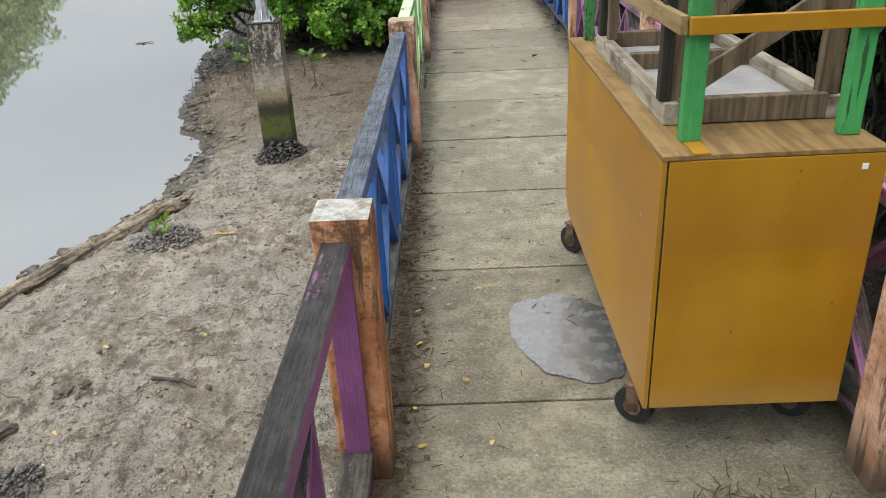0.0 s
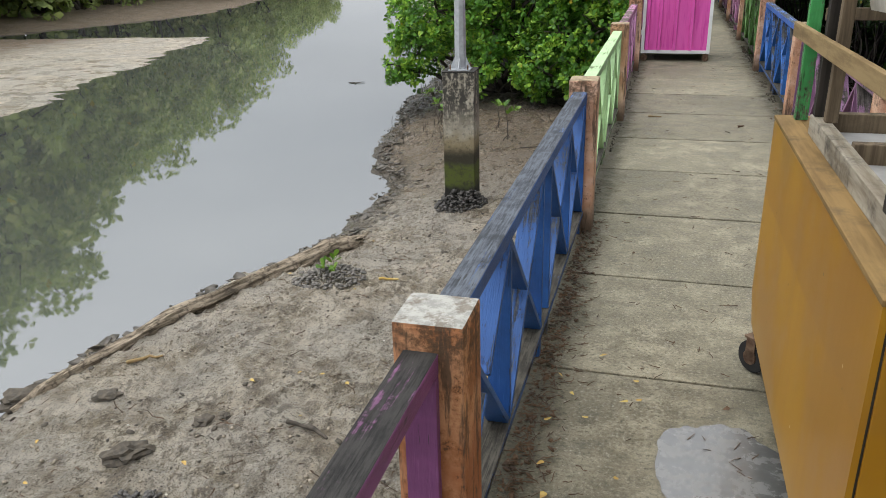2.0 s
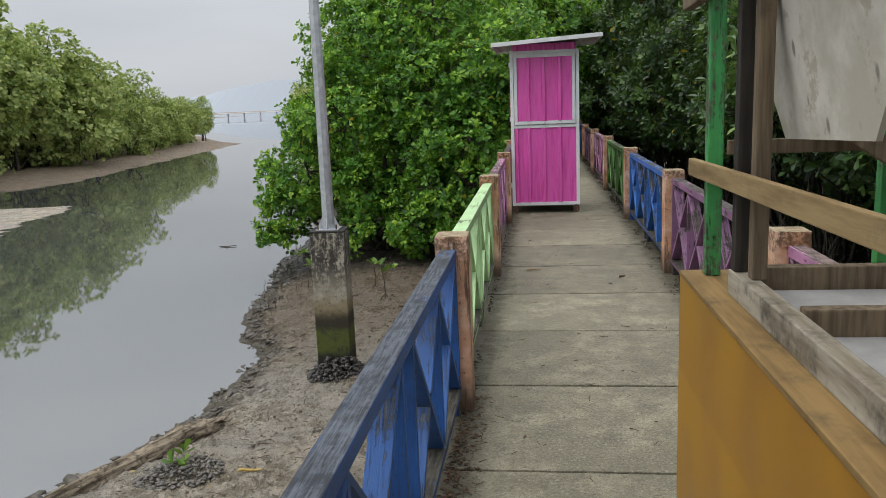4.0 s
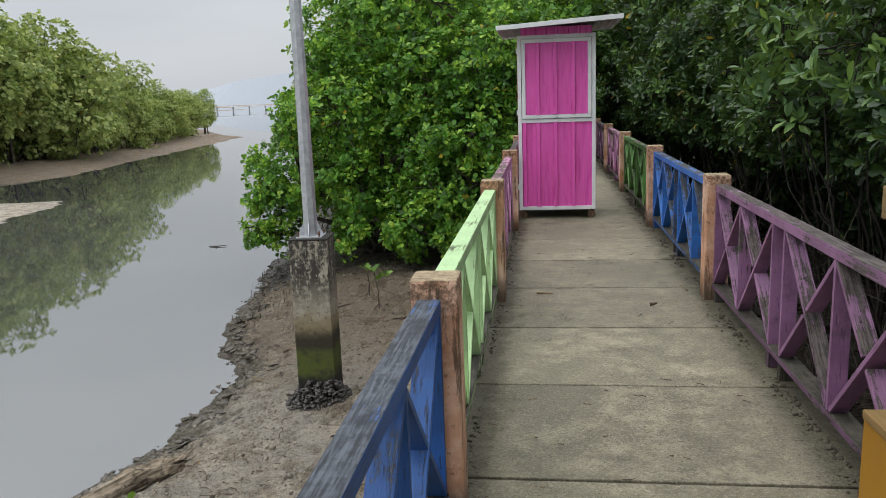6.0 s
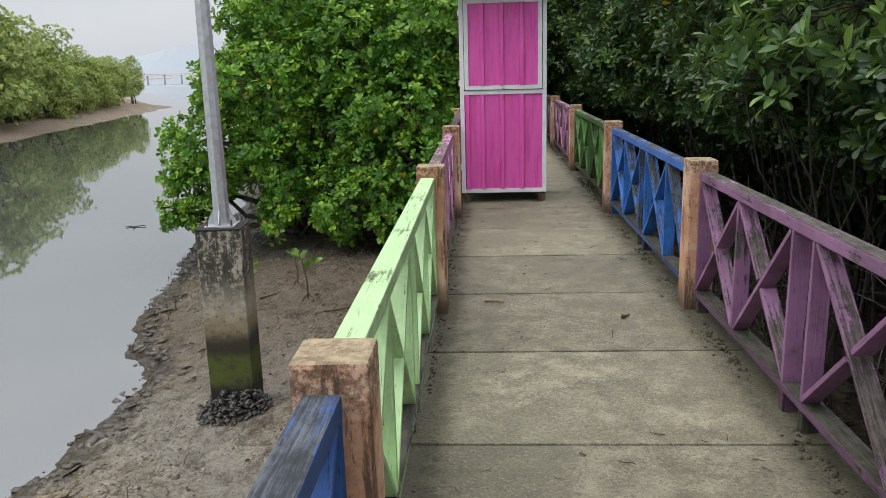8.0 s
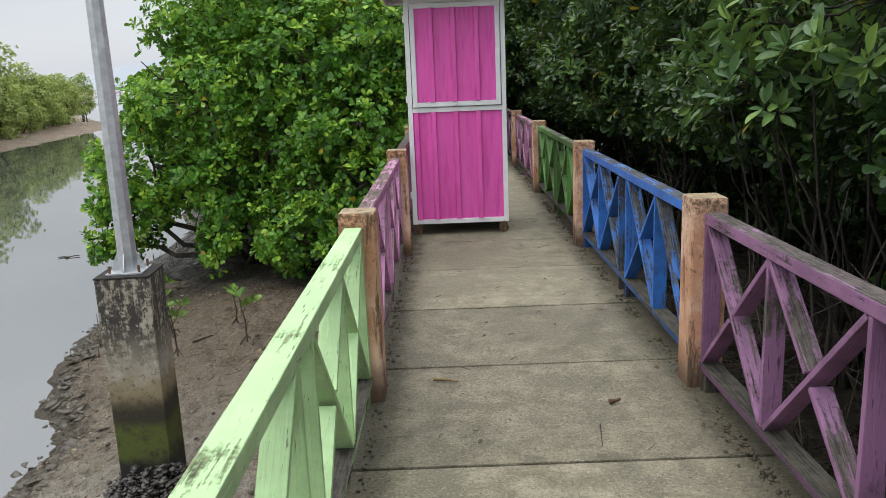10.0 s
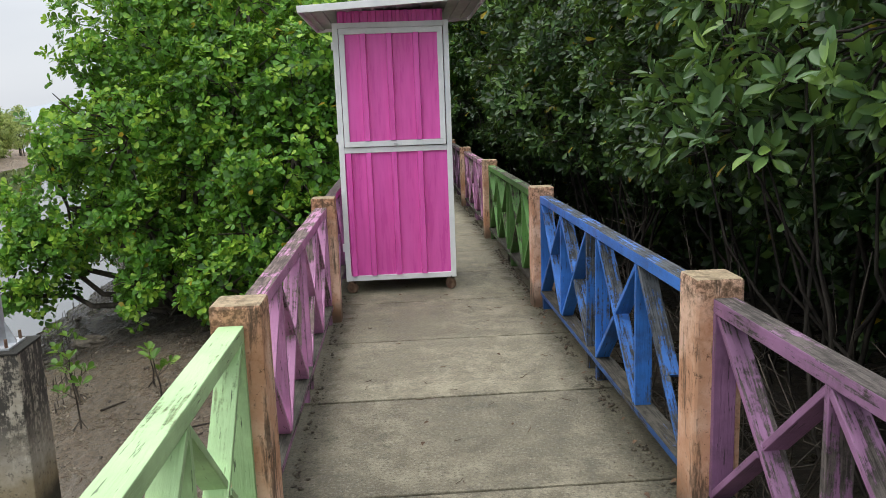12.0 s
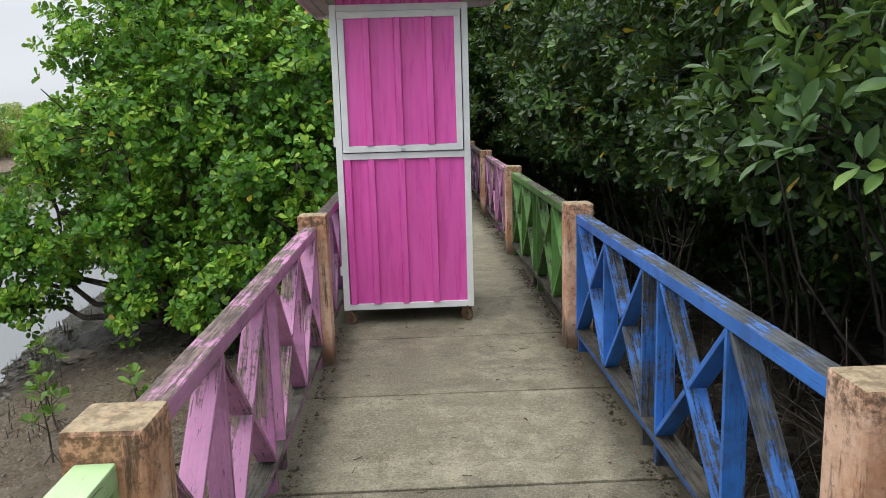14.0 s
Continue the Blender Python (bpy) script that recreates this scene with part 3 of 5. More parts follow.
def hill_range():
    bm = bmesh.new()
    n = 90
    rows = []
    for i in range(n):
        x = -2600 + i * 50
        h = 60 + 70 * noise.noise((x * 0.0016, 0.3, 0)) + 25 * noise.noise((x * 0.006, 2.3, 0)) + 40 * math.exp(-((x + 1000) / 420) ** 2)
        y = 3200 + 0.05 * x
        rows.append((bm.verts.new((x, y, -5)), bm.verts.new((x, y + 150, max(15, h))), bm.verts.new((x, y + 500, -5))))
    for a, b in zip(rows, rows[1:]):
        for j in range(2):
            bm.faces.new((a[j], b[j], b[j + 1], a[j + 1]))
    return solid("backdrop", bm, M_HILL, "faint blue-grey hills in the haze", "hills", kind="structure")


hill_range()


def far_bridge():
    r = root("bridge", (-159, 420, -2.2), "long low pale bridge far off across the river mouth", "bridge")
    part("bridge_deck", box((-22, -2, 2.5), (22, 2, 2.9), 0.1), M_FARWHITE, r)
    for i in range(5):
        part("pier", box((-19 + i * 9.2, -0.8, 0.0), (-18.6 + i * 9.2, 0.8, 2.5), 0.05), M_FARWHITE, r)


far_bridge()


# ---- boardwalk ----
LEFT_IN, LEFT_OUT, RIGHT_IN, RIGHT_OUT = -0.02, -0.18, 1.365, 1.525
TOP = 0.877


def boardwalk():
    r = root("floor", (0, 0, 0), "walkway of weathered grey cast concrete slabs with open joints", "walkway", kind="structure")
    joints = [2.19 + 1.011 * i for i in range(-4, 1)] + [3.21, 4.188, 5.172, 6.18, 7.187, 8.222, 9.243, 10.265] + [11.29 + 1.018 * i for i in range(17)]
    rng = random.Random(4)
    for i, (y, y2) in enumerate(zip(joints, joints[1:])):
        b = bmesh.new()
        g = 0.006 + rng.random() * 0.003
        box((-0.20, y + g, -0.12), (1.545, y2 - g, 0.0), 0.006, bm=b)
        for v in b.verts:
            v.co.z += 0.004 * (noise.noise((v.co.x * 2, v.co.y * 2, i)))
        part("slab", b, M_DECK, r)
    for x0 in (-0.14, 1.33):
        part("bearer", box((x0, -2.0, -0.34), (x0 + 0.15, 27.3, -0.125), 0.01), M_PILLAR, r)


boardwalk()


def post(x, y, kind=M_POST):
    """A square cast post that runs down to the mud."""
    b = bmesh.new()
    box((0, 0, -2.3), (0.16, 0.155, TOP), 0.012, bm=b, jitter=0.0015)
    t = new("post", mesh_of("post", b, kind))
    t.location = (x, y, 0)
    return tagged(t, "square concrete post in worn peach-orange paint", "post", "posts along the boardwalk")


LEFT_POSTS = [-1.19, 1.82, 4.81, 7.81, 10.79, 13.80, 16.85, 19.9, 22.95, 26.0]
RIGHT_POSTS = [-1.35, 1.70, 4.77, 7.85, 10.93, 14.05, 17.1, 20.15, 23.2, 26.25]
for i, y in enumerate(LEFT_POSTS):
    p = post(LEFT_OUT, y, M_POST_GREY if i == 1 else M_POST)
    if i == 1:
        tagged(p, "concrete post in worn orange paint with a bare grey top")
for y in RIGHT_POSTS:
    post(RIGHT_IN, y)


def plank(name, a, b, width, thick, axis, material, parent, label="", bevel=0.003):
    """A board from a to b whose own y axis runs along the grain; width lies along the axis."""
    a, b = Vector(a), Vector(b)
    d = (b - a).normalized()
    u = Vector(axis)
    u = (u - d * u.dot(d)).normalized()
    m = Matrix((u, d, u.cross(d))).transposed().to_4x4()
    m.translation = a
    ob = part(name, box((-width / 2, 0, -thick / 2), (width / 2, (b - a).length, thick / 2), bevel), material, parent, label)
    ob.matrix_basis = m
    return ob


def railing(length, paint, low, label, broken=False, missing=()):
    """A bay of crossed boards. Local x runs outwards from the walk, y along it."""
    r = root("railing", (0, 0, 0), label, "railing", "railing bays of the boardwalk")
    w, t = 0.078, 0.022
    out = (1, 0, 0)
    zb, zt = 0.125, 0.765
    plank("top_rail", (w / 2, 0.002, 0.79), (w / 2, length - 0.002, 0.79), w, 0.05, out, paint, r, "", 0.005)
    plank("bottom_rail", (w / 2 + 0.003, 0.002, zb - 0.015), (w / 2 + 0.003, length - 0.002, zb - 0.015), w + 0.014, 0.03, out, low, r, "grimy bottom board", 0.004)
    mid = length / 2
    ups = [t / 2, mid / 2 - 0.05, mid - 0.10, mid + 0.10, mid * 1.5 + 0.05, length - t / 2]
    for y in ups:
        plank("upright", (w / 2, y, zb), (w / 2, y, zt), w - 0.004, t, out, paint, r, "", 0.002)
    for y in (0.05, mid - 0.10, mid + 0.10, length - 0.05):
        plank("foot_block", (w / 2, y, 0.0), (w / 2, y, zb - 0.03), w - 0.01, 0.04, out, low, r)
    for n, (a, b) in enumerate(((0, 1), (1, 2), (3, 4), (4, 5))):
        y0, y1 = ups[a] + t * 0.5, ups[b] - t * 0.5
        flip = n % 2
        ya, yb = (y0, y1) if flip else (y1, y0)
        d = 0.012 if ya < yb else -0.012
        if n in missing:
            continue
        if broken and n == 0:
            top_at, low_at = Vector((w / 2, y1 - 0.012, zt - 0.004)), Vector((w / 2, y0 + 0.10, zb + 0.02))
            cut, rest = top_at.lerp(low_at, 0.62), top_at.lerp(low_at, 0.86)
            plank("brace", top_at, cut, w - 0.006, t, out, paint, r, "split blue brace with a piece broken out")
            slim = Vector((-w * 0.28, 0, 0))
            plank("brace_split", cut + slim, low_at + slim, w * 0.4, t, out, paint, r)
            plank("brace_stub", rest + Vector((0.012, -0.004, 0)), low_at + Vector((0.012, 0, 0)), w * 0.55, t, out, paint, r)
            continue
        plank("brace", (w / 2, ya + d, zb + 0.004), (w / 2, yb - d, zt - 0.004), w - 0.006, t, out, paint, r)
        ym, zm = (y0 + y1) / 2, (zb + zt) / 2
        run = Vector((0, ya - yb, zt - zb)).normalized()
        s = 0.026
        plank("half_brace", (w / 2, yb + d * 1.2, zb + 0.004), (w / 2, ym - run.y * s, zm - run.z * s), w - 0.006, t, out, paint, r)
        plank("half_brace", (w / 2, ym + run.y * s, zm + run.z * s), (w / 2, ya - d, zt - 0.004), w - 0.006, t, out, paint, r)
    return r


LEFT_BAYS = ["purple_black", "blue_worn", "mint", "pink", "purple", "blue", "green", "pink", "purple"]
RIGHT_BAYS = ["green", "pink", "purple", "blue", "green", "pink", "purple", "blue", "green"]
NAMES = {"purple_black": "purple timber railing bay with a blackened top rail", "blue_worn": "deep blue timber railing bay with worn top rail",
         "mint": "mint green timber railing bay of crossed boards", "pink": "mauve pink timber railing bay with flaking paint",
         "purple": "dull purple timber railing bay of crossed boards", "blue": "blue timber railing bay of crossed boards",
         "green": "leaf green timber railing bay of crossed boards"}
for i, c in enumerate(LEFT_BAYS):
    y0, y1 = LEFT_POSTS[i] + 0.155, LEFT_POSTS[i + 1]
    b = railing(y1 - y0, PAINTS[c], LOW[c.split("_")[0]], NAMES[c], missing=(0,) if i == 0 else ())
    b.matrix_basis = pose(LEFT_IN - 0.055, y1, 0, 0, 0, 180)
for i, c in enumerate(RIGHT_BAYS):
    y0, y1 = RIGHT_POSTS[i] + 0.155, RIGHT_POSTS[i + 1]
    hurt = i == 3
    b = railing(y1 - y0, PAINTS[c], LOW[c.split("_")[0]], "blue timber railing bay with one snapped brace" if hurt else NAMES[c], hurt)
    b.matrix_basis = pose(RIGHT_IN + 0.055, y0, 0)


# ---- pink stall on castors ----
def ribbed(x0, x1, z0, z1, y, ribs, depth=0.030, wide=0.026):
    """Ribbed sheet facing -y, between x0 and x1."""
    xs = [(x0, 0)]
    for c in ribs:
        xs += [(c - wide, 0), (c - wide * 0.72, -depth), (c + wide * 0.72, -depth), (c + wide, 0)]
    xs.append((x1, 0))
    bm = bmesh.new()
    cols = [[bm.verts.new((x, y + d, z)) for z in (z0, z1)] + [bm.verts.new((x, y + d + 0.003, z)) for z in (z0, z1)] for x, d in xs]
    for a, b in zip(cols, cols[1:]):
        bm.faces.new((a[0], b[0], b[1], a[1]))
        bm.faces.new((b[2], a[2], a[3], b[3]))
        bm.faces.new((a[1], b[1], b[3], a[3]))
        bm.faces.new((a[2], b[2], b[0], a[0]))
    for c in (cols[0], cols[-1]):
        bm.faces.new((c[0], c[1], c[3], c[2]))
    bmesh.ops.recalc_face_normals(bm, faces=bm.faces)
    return bm


def castor(parent, x, y, r, fork, tyre, wide=0.035, swivel=0.0):
    m = Matrix.Translation((x, y, 0)) @ Matrix.Rotation(radians(swivel), 4, "Z")
    c = part("castor", box((-0.03, -0.03, 2 * r + 0.012), (0.03, 0.03, 2 * r + 0.022), 0.002, turn=m), fork, parent)
    b = bmesh.new()
    for s in (-1, 1):
        box((s * (wide / 2 + 0.005) - 0.002, -0.022, r * 0.7), (s * (wide / 2 + 0.005) + 0.002, 0.022, 2 * r + 0.014), 0.001, bm=b, turn=m)
    part("fork", b, fork, c)
    for name, rad, width, mat in (("wheel", r, wide, tyre), ("hub", r * 0.45, wide + 0.014, fork)):
        b = cyl(rad, width, (0, 0, r), 24, turn=pose(0, 0, 0, 0, 90, 0), bevel=0.005 if name == "wheel" else 0.0)
        b.transform(m)
        part(name, b, mat, c)


def stall():
    r = root("stall", (-0.03, 11.64, 0), "tall magenta sheet-metal stall with white steel frame on castors", "stall")
    W, D, B, T = 0.89, 0.86, 0.105, 2.12
    f = 0.042
    for x in (0, W - f):
        for y in (0, D - f):
            part("corner_post", box((x, y, B), (x + f, y + f, T), 0.003), M_WHITE, r)
    for z in (B, 1.13, T - 0.042):
        for y in (0, D - f):
            part("cross_bar", box((f, y + 0.002, z), (W - f, y + f - 0.002, z + f), 0.003), M_WHITE, r)
        for x in (0, W - f):
            part("side_bar", box((x + 0.002, f, z), (x + f - 0.002, D - f, z + f), 0.003), M_WHITE, r)
    ribs = [0.03 + c for c in (0.20, 0.40, 0.605)]
    part("lower_panel", ribbed(f, W - f, B + f, 1.13, 0.02, [f + 0.031] + ribs), M_MAGENTA, r)
    hatch = part("hatch", ribbed(f + 0.045, W - f - 0.045, 1.222, 2.035, 0.006, ribs), M_MAGENTA, r, "magenta ribbed serving hatch, shut")
    b = bmesh.new()
    x0, x1, z0, z1 = f + 0.006, W - f - 0.006, 1.178, 2.075
    for lo, hi in (((x0, -0.014, z0), (x1, 0.02, z0 + 0.042)), ((x0, -0.014, z1 - 0.042), (x1, 0.02, z1)),
                   ((x0, -0.014, z0 + 0.042), (x0 + 0.042, 0.02, z1 - 0.042)), ((x1 - 0.042, -0.014, z0 + 0.042), (x1, 0.02, z1 - 0.042))):
        box(lo, hi, 0.003, bm=b)
    part("hatch_frame", b, M_WHITE, hatch)
    for x in (0.17, W - 0.17):
        part("hinge", cyl(0.009, 0.10, (x, -0.016, z1 + 0.002), 10, turn=pose(0, 0, 0, 0, 90, 0)), M_WHITE, hatch)
    part("latch", box((W / 2 - 0.015, -0.026, 1.186), (W / 2 + 0.015, -0.014, 1.200), 0.002), M_STEEL, hatch)
    for x, s in ((0.006, -1), (W - 0.006, 1)):
        b = ribbed(f, D - f, B + f, T, 0, [0.2, 0.43, 0.66])
        b.transform(Matrix.Translation((x + (0.016 if s < 0 else -0.016), 0, 0)) @ Matrix(((0, -s, 0, 0), (1, 0, 0, 0), (0, 0, 1, 0), (0, 0, 0, 1))) if s > 0
                    else Matrix.Translation((x + 0.016, 0, 0)) @ Matrix(((0, 1, 0, 0), (1, 0, 0, 0), (0, 0, 1, 0), (0, 0, 0, 1))))
        bmesh.ops.recalc_face_normals(b, faces=b.faces)
        part("side_panel", b, M_MAGENTA, r)
    b = ribbed(f, W - f, B + f, T, D - 0.02, ribs)
    part("back_panel", b, M_MAGENTA, r)
    part("stall_floor", box((f, f, B + 0.004), (W - f, D - f, B + 0.016)), M_TRAY, r)
    for z in (0.35, 1.22, 1.92):
        part("side_hinge", box((-0.014, 0.004, z), (0.0, 0.03, z + 0.06), 0.002), M_WHITE, r)
    # strip under the eaves, and the roof that tips to one side
    part("eaves_panel", ribbed(f, W - f, T, 2.205, 0.012, [f + 0.03 + 0.062 * i for i in range(13)], 0.012, 0.02), M_MAGENTA, r, "darker magenta ribbed strip under the roof")
    tilt = pose(W / 2 + 0.028, 0, 2.226, 0, -3.0, 0)
    roof = part("roof", box((-0.68, -0.30, 0.0), (0.68, D + 0.30, 0.012), 0.002, turn=tilt), M_ROOFIN, r, "zinc roof with white edging")
    b = bmesh.new()
    box((-0.695, -0.318, -0.026), (0.695, -0.302, 0.024), 0.003, bm=b, turn=tilt)
    box((-0.695, D + 0.302, -0.026), (0.695, D + 0.318, 0.024), 0.003, bm=b, turn=tilt)
    for x in (-0.695, 0.682):
        box((x, -0.302, -0.026), (x + 0.013, D + 0.302, 0.024), 0.003, bm=b, turn=tilt)
    part("roof_edging", b, M_WHITE, roof)
    for i in range(14):
        x = -0.65 + i * 0.096
        part("roof_rib", box((x, -0.29, -0.010), (x + 0.03, D + 0.29, -0.001), 0.002, turn=tilt), M_ROOFIN, roof)
    for x in (0.045, W - 0.045):
        for y in (0.05, D - 0.05):
            castor(r, x, y - 0.01, 0.046, M_RUST, M_RUST, 0.032, 65 if x < 0.4 else 50)


stall()


# ---- yellow cart with green posts ----
def cart():
    r = root("cart", (0.75, 1.90, 0), "ochre yellow plywood food cart with green posts on castors", "cart", turn=0.6)
    W, D, B, T = 0.59, 1.62, 0.175, 0.985
    part("front_panel", box((0.019, 0.0, B), (W, 0.014, T - 0.016), 0.003), M_YELLOW, r)
    part("paint_chip", box((0.525, -0.002, 0.925), (0.541, 0.001, 0.942), 0.001), M_WHITE, r, "small white scrap stuck to the panel")
    part("corner_joint", box((0.008, 0.004, B), (0.026, 0.012, T - 0.016)), M_DARKWOOD, r, "dark open plywood joint")
    part("back_panel", box((0.014, D - 0.014, B), (W, D, T - 0.014), 0.003), M_YELLOW, r)
    b = bmesh.new()
    prof = [(0.0, B + 0.0), (D - 0.09, B), (D, B + 0.10), (D, T - 0.014), (0, T - 0.014)]
    for x in (0.0, 0.013):
        b.faces.new([b.verts.new((x, y, z)) for y, z in prof])
    b.verts.ensure_lookup_table()
    for i in range(5):
        j = (i + 1) % 5
        b.faces.new((b.verts[i], b.verts[j], b.verts[5 + j], b.verts[5 + i]))
    bmesh.ops.recalc_face_normals(b, faces=b.faces)
    part("side_panel", b, M_YELLOW, r)
    part("side_panel", box((W - 0.013, 0.015, B), (W, D - 0.015, T - 0.014), 0.002), M_YELLOW, r)
    part("cart_bottom", box((0.014, 0.015, B + 0.01), (W - 0.014, D - 0.015, B + 0.03)), M_DARKWOOD, r)
    part("edge_strip", box((-0.003, -0.003, T - 0.014), (0.075, D, T), 0.002), M_YTOP, r)
    part("worktop", box((0.076, 0.0, T - 0.014), (W + 0.003, D, T - 0.001), 0.002), M_YTOP, r)
    part("strip", box((0.08, 0.0, T - 0.001), (0.125, 0.10, T + 0.004), 0.001), M_YELLOW, r)
    pw, pd = 0.043, 0.040
    for x, y, w in ((0.074, 0.105, 0.055), (0.054, D - 0.085, pw), (W - 0.03 - 0.055, 0.105, 0.055), (W - 0.03 - pw, D - 0.085, pw)):
        part("corner_post", box((x, y, T), (x + w, y + pd, 1.96), 0.004), M_GREEN, r, "bright green painted post")
    # the sunk tray of old timber
    x0, x1, y0, y1 = 0.066, W - 0.01, 0.262, 1.33
    tray = part("tray", box((x0 + 0.045, y0 + 0.05, T + 0.001), (x1 - 0.045, y1 - 0.05, T + 0.018)), M_TRAY, r, "grey board in the tray")
    part("tray_side", box((x0, y0, T), (x0 + 0.045, y1, T + 0.065), 0.004), M_FLECKED, tray)
    part("tray_side", box((x1 - 0.045, y0, T), (x1, y1, T + 0.065), 0.004), M_FLECKED, tray)
    for y, m in ((y0, M_OLDWOOD), (y0 + 0.62, M_OLDWOOD), (y1 - 0.04, M_OLDWOOD)):
        part("tray_bar", box((x0 + 0.045, y, T + 0.002), (x1 - 0.045, y + 0.04, T + 0.075), 0.004), m, tray)
    # inner posts of brown timber
    for x, y, top, m in ((x0 - 0.010, y0 + 0.02, 1.63, M_DARKWOOD), (x0 + 0.024, y0 + 0.03, 1.70, M_OLDWOOD), (x0 + 0.004, y1 - 0.05, 1.72, M_DARKWOOD),
                         (x0 + 0.022, y1 - 0.14, 1.93, M_OLDWOOD), (x1 - 0.066, y1 - 0.10, 1.95, M_OLDWOOD), (x1 - 0.066, y0 + 0.02, 1.95, M_OLDWOOD)):
        wide = 0.033 if m is M_DARKWOOD else 0.036 if y > 1.0 else 0.057
        part("inner_post", box((x, y, T + 0.066), (x + wide, y + 0.04, top), 0.003), m, r)
    # rails round the cart
    part("side_rail", beam((0.056, 0.10, 1.298), (0.042, D + 0.07, 1.285), 0.02, 0.05, (1, 0, 0), 0.003), M_RAILWOOD, r, "ochre timber rail")
    part("front_rail", box((0.068, 0.082, 1.275), (W, 0.104, 1.32), 0.003), M_YELLOW, r, "yellow painted rail")
    part("side_rail", beam((W - 0.02, 0.12, 1.30), (W - 0.02, D - 0.08, 1.29), 0.02, 0.045, (1, 0, 0), 0.003), M_OLDWOOD, r)
    part("back_rail", box((0.10, D - 0.12, 1.33), (W - 0.06, D - 0.10, 1.37), 0.003), M_OLDWOOD, r)
    part("brace", beam((0.12, 0.30, 1.07), (W - 0.03, 0.30, 1.36), 0.02, 0.055, (0, 1, 0), 0.003), M_OLDWOOD, r)
    part("brace", beam((W - 0.05, y0 + 0.1, 1.62), (W - 0.05, y1 - 0.1, 1.12), 0.022, 0.055, (1, 0, 0), 0.003), M_OLDWOOD, r)
    part("brace", beam((0.15, D - 0.16, 1.56), (W - 0.05, D - 0.16, 1.30), 0.022, 0.06, (0, 1, 0), 0.003), M_OLDWOOD, r)
    # top beams and the sloping board
    part("top_beam", beam((0.036, -0.05, 1.80), (0.036, D + 0.14, 1.765), 0.03, 0.05, (1, 0, 0), 0.003), M_OLDWOOD, r)
    part("top_beam", beam((W - 0.05, -0.05, 2.05), (W - 0.05, D + 0.05, 2.0), 0.03, 0.05, (1, 0, 0), 0.003), M_OLDWOOD, r)
    for y in (0.15, D - 0.09):
        part("cross_beam", box((0.06, y, 1.97), (W - 0.03, y + 0.03, 2.02), 0.003), M_OLDWOOD, r)
    b = bmesh.new()
    quad = [(0.115, 1.52, 1.79), (0.115, 0.42, 1.81), (0.19, 0.80, 1.40), (0.19, 1.31, 1.38)]
    for o in (0.0, 0.012):
        b.faces.new([b.verts.new((x + o, y, z)) for x, y, z in quad])
    b.verts.ensure_lookup_table()
    for i in range(4):
        j = (i + 1) % 4
        b.faces.new((b.verts[i], b.verts[j], b.verts[4 + j], b.verts[4 + i]))
    bmesh.ops.recalc_face_normals(b, faces=b.faces)
    part("hanging_board", b, M_PLY, r, "mildewed white board hung aslant")
    for x, y in ((0.02, 0.17), (0.015, D - 0.16), (W - 0.06, 0.17), (W - 0.06, D - 0.16)):
        castor(r, x, y, 0.066, M_RUST, M_TYRE, 0.036, 55 if y < 0.5 else 40)


cart()


# ---- lamp post on its pillar ----
def lamp_post():
    base = -1.85
    b = bmesh.new()
    box((-0.21, -0.21, -0.3), (0.21, 0.21, 1.84), 0.014, bm=b, jitter=0.003)
    pillar = solid("pillar", b, M_PILLAR, "square concrete pillar streaked black, with a green tide mark", "pillar")
    pillar.matrix_basis = pose(-2.30, 10.62, base, 0, 0, 4)
    r = root("lamp_post", (-2.30, 10.62, base + 1.84), "grey galvanised steel lamp post bolted to the pillar", "lamp post", turn=4)
    part("base_plate", box((-0.215, -0.215, 0.0), (0.215, 0.215, 0.014), 0.003), M_PILLAR, r)
    part("steel_plate", box((-0.14, -0.14, 0.014), (0.14, 0.14, 0.028), 0.002), M_STEEL, r)
    part("pole", cyl(0.078, 4.9, (0, 0, 0.028 + 2.45), 8, 0.05), M_STEEL, r)
    for i in range(4):
        a = radians(90 * i)
        m = Matrix.Rotation(a, 4, "Z")
        b = bmesh.new()
        pts = [(0.06, 0, 0.028), (0.135, 0, 0.028), (0.135, 0, 0.05), (0.065, 0, 0.20)]
        for s in (-0.005, 0.005):
            b.faces.new([b.verts.new((x, s, z)) for x, _, z in pts])
        b.verts.ensure_lookup_table()
        for k in range(4):
            b.faces.new((b.verts[k], b.verts[(k + 1) % 4], b.verts[4 + (k + 1) % 4], b.verts[4 + k]))
        bmesh.ops.recalc_face_normals(b, faces=b.faces)
        b.transform(m)
        part("gusset", b, M_STEEL, r)
        x, y = (m @ Vector((0.115, 0.115, 0)))[:2]
        part("bolt", cyl(0.011, 0.06, (x, y, 0.055), 8), M_RUST, r)


lamp_post()


# ---- trees ----
# blunt, paddle-shaped leaves; long pointed ones for the shrubs beside the walk
LEAF = np.array([(0, 0, 0), (0.38, -0.62, 0.05), (0.72, -1, 0.08), (0.96, -0.5, 0.02), (0.96, 0.5, 0.02), (0.72, 1, 0.08), (0.38, 0.62, 0.05)])
LEAF_T = np.array([(0, 1, 2), (0, 2, 3), (0, 3, 4), (0, 4, 5), (0, 5, 6)])
LEAF_N = np.array([(0, 0, 0), (0.14, -0.38, 0.03), (0.34, -0.82, 0.06), (0.56, -1, 0.08), (0.78, -0.76, 0.06), (0.93, -0.34, 0.0), (1, 0, -0.05),
                   (0.93, 0.34, 0.0), (0.78, 0.76, 0.06), (0.56, 1, 0.08), (0.34, 0.82, 0.06), (0.14, 0.38, 0.03), (0.55, 0, -0.02)])
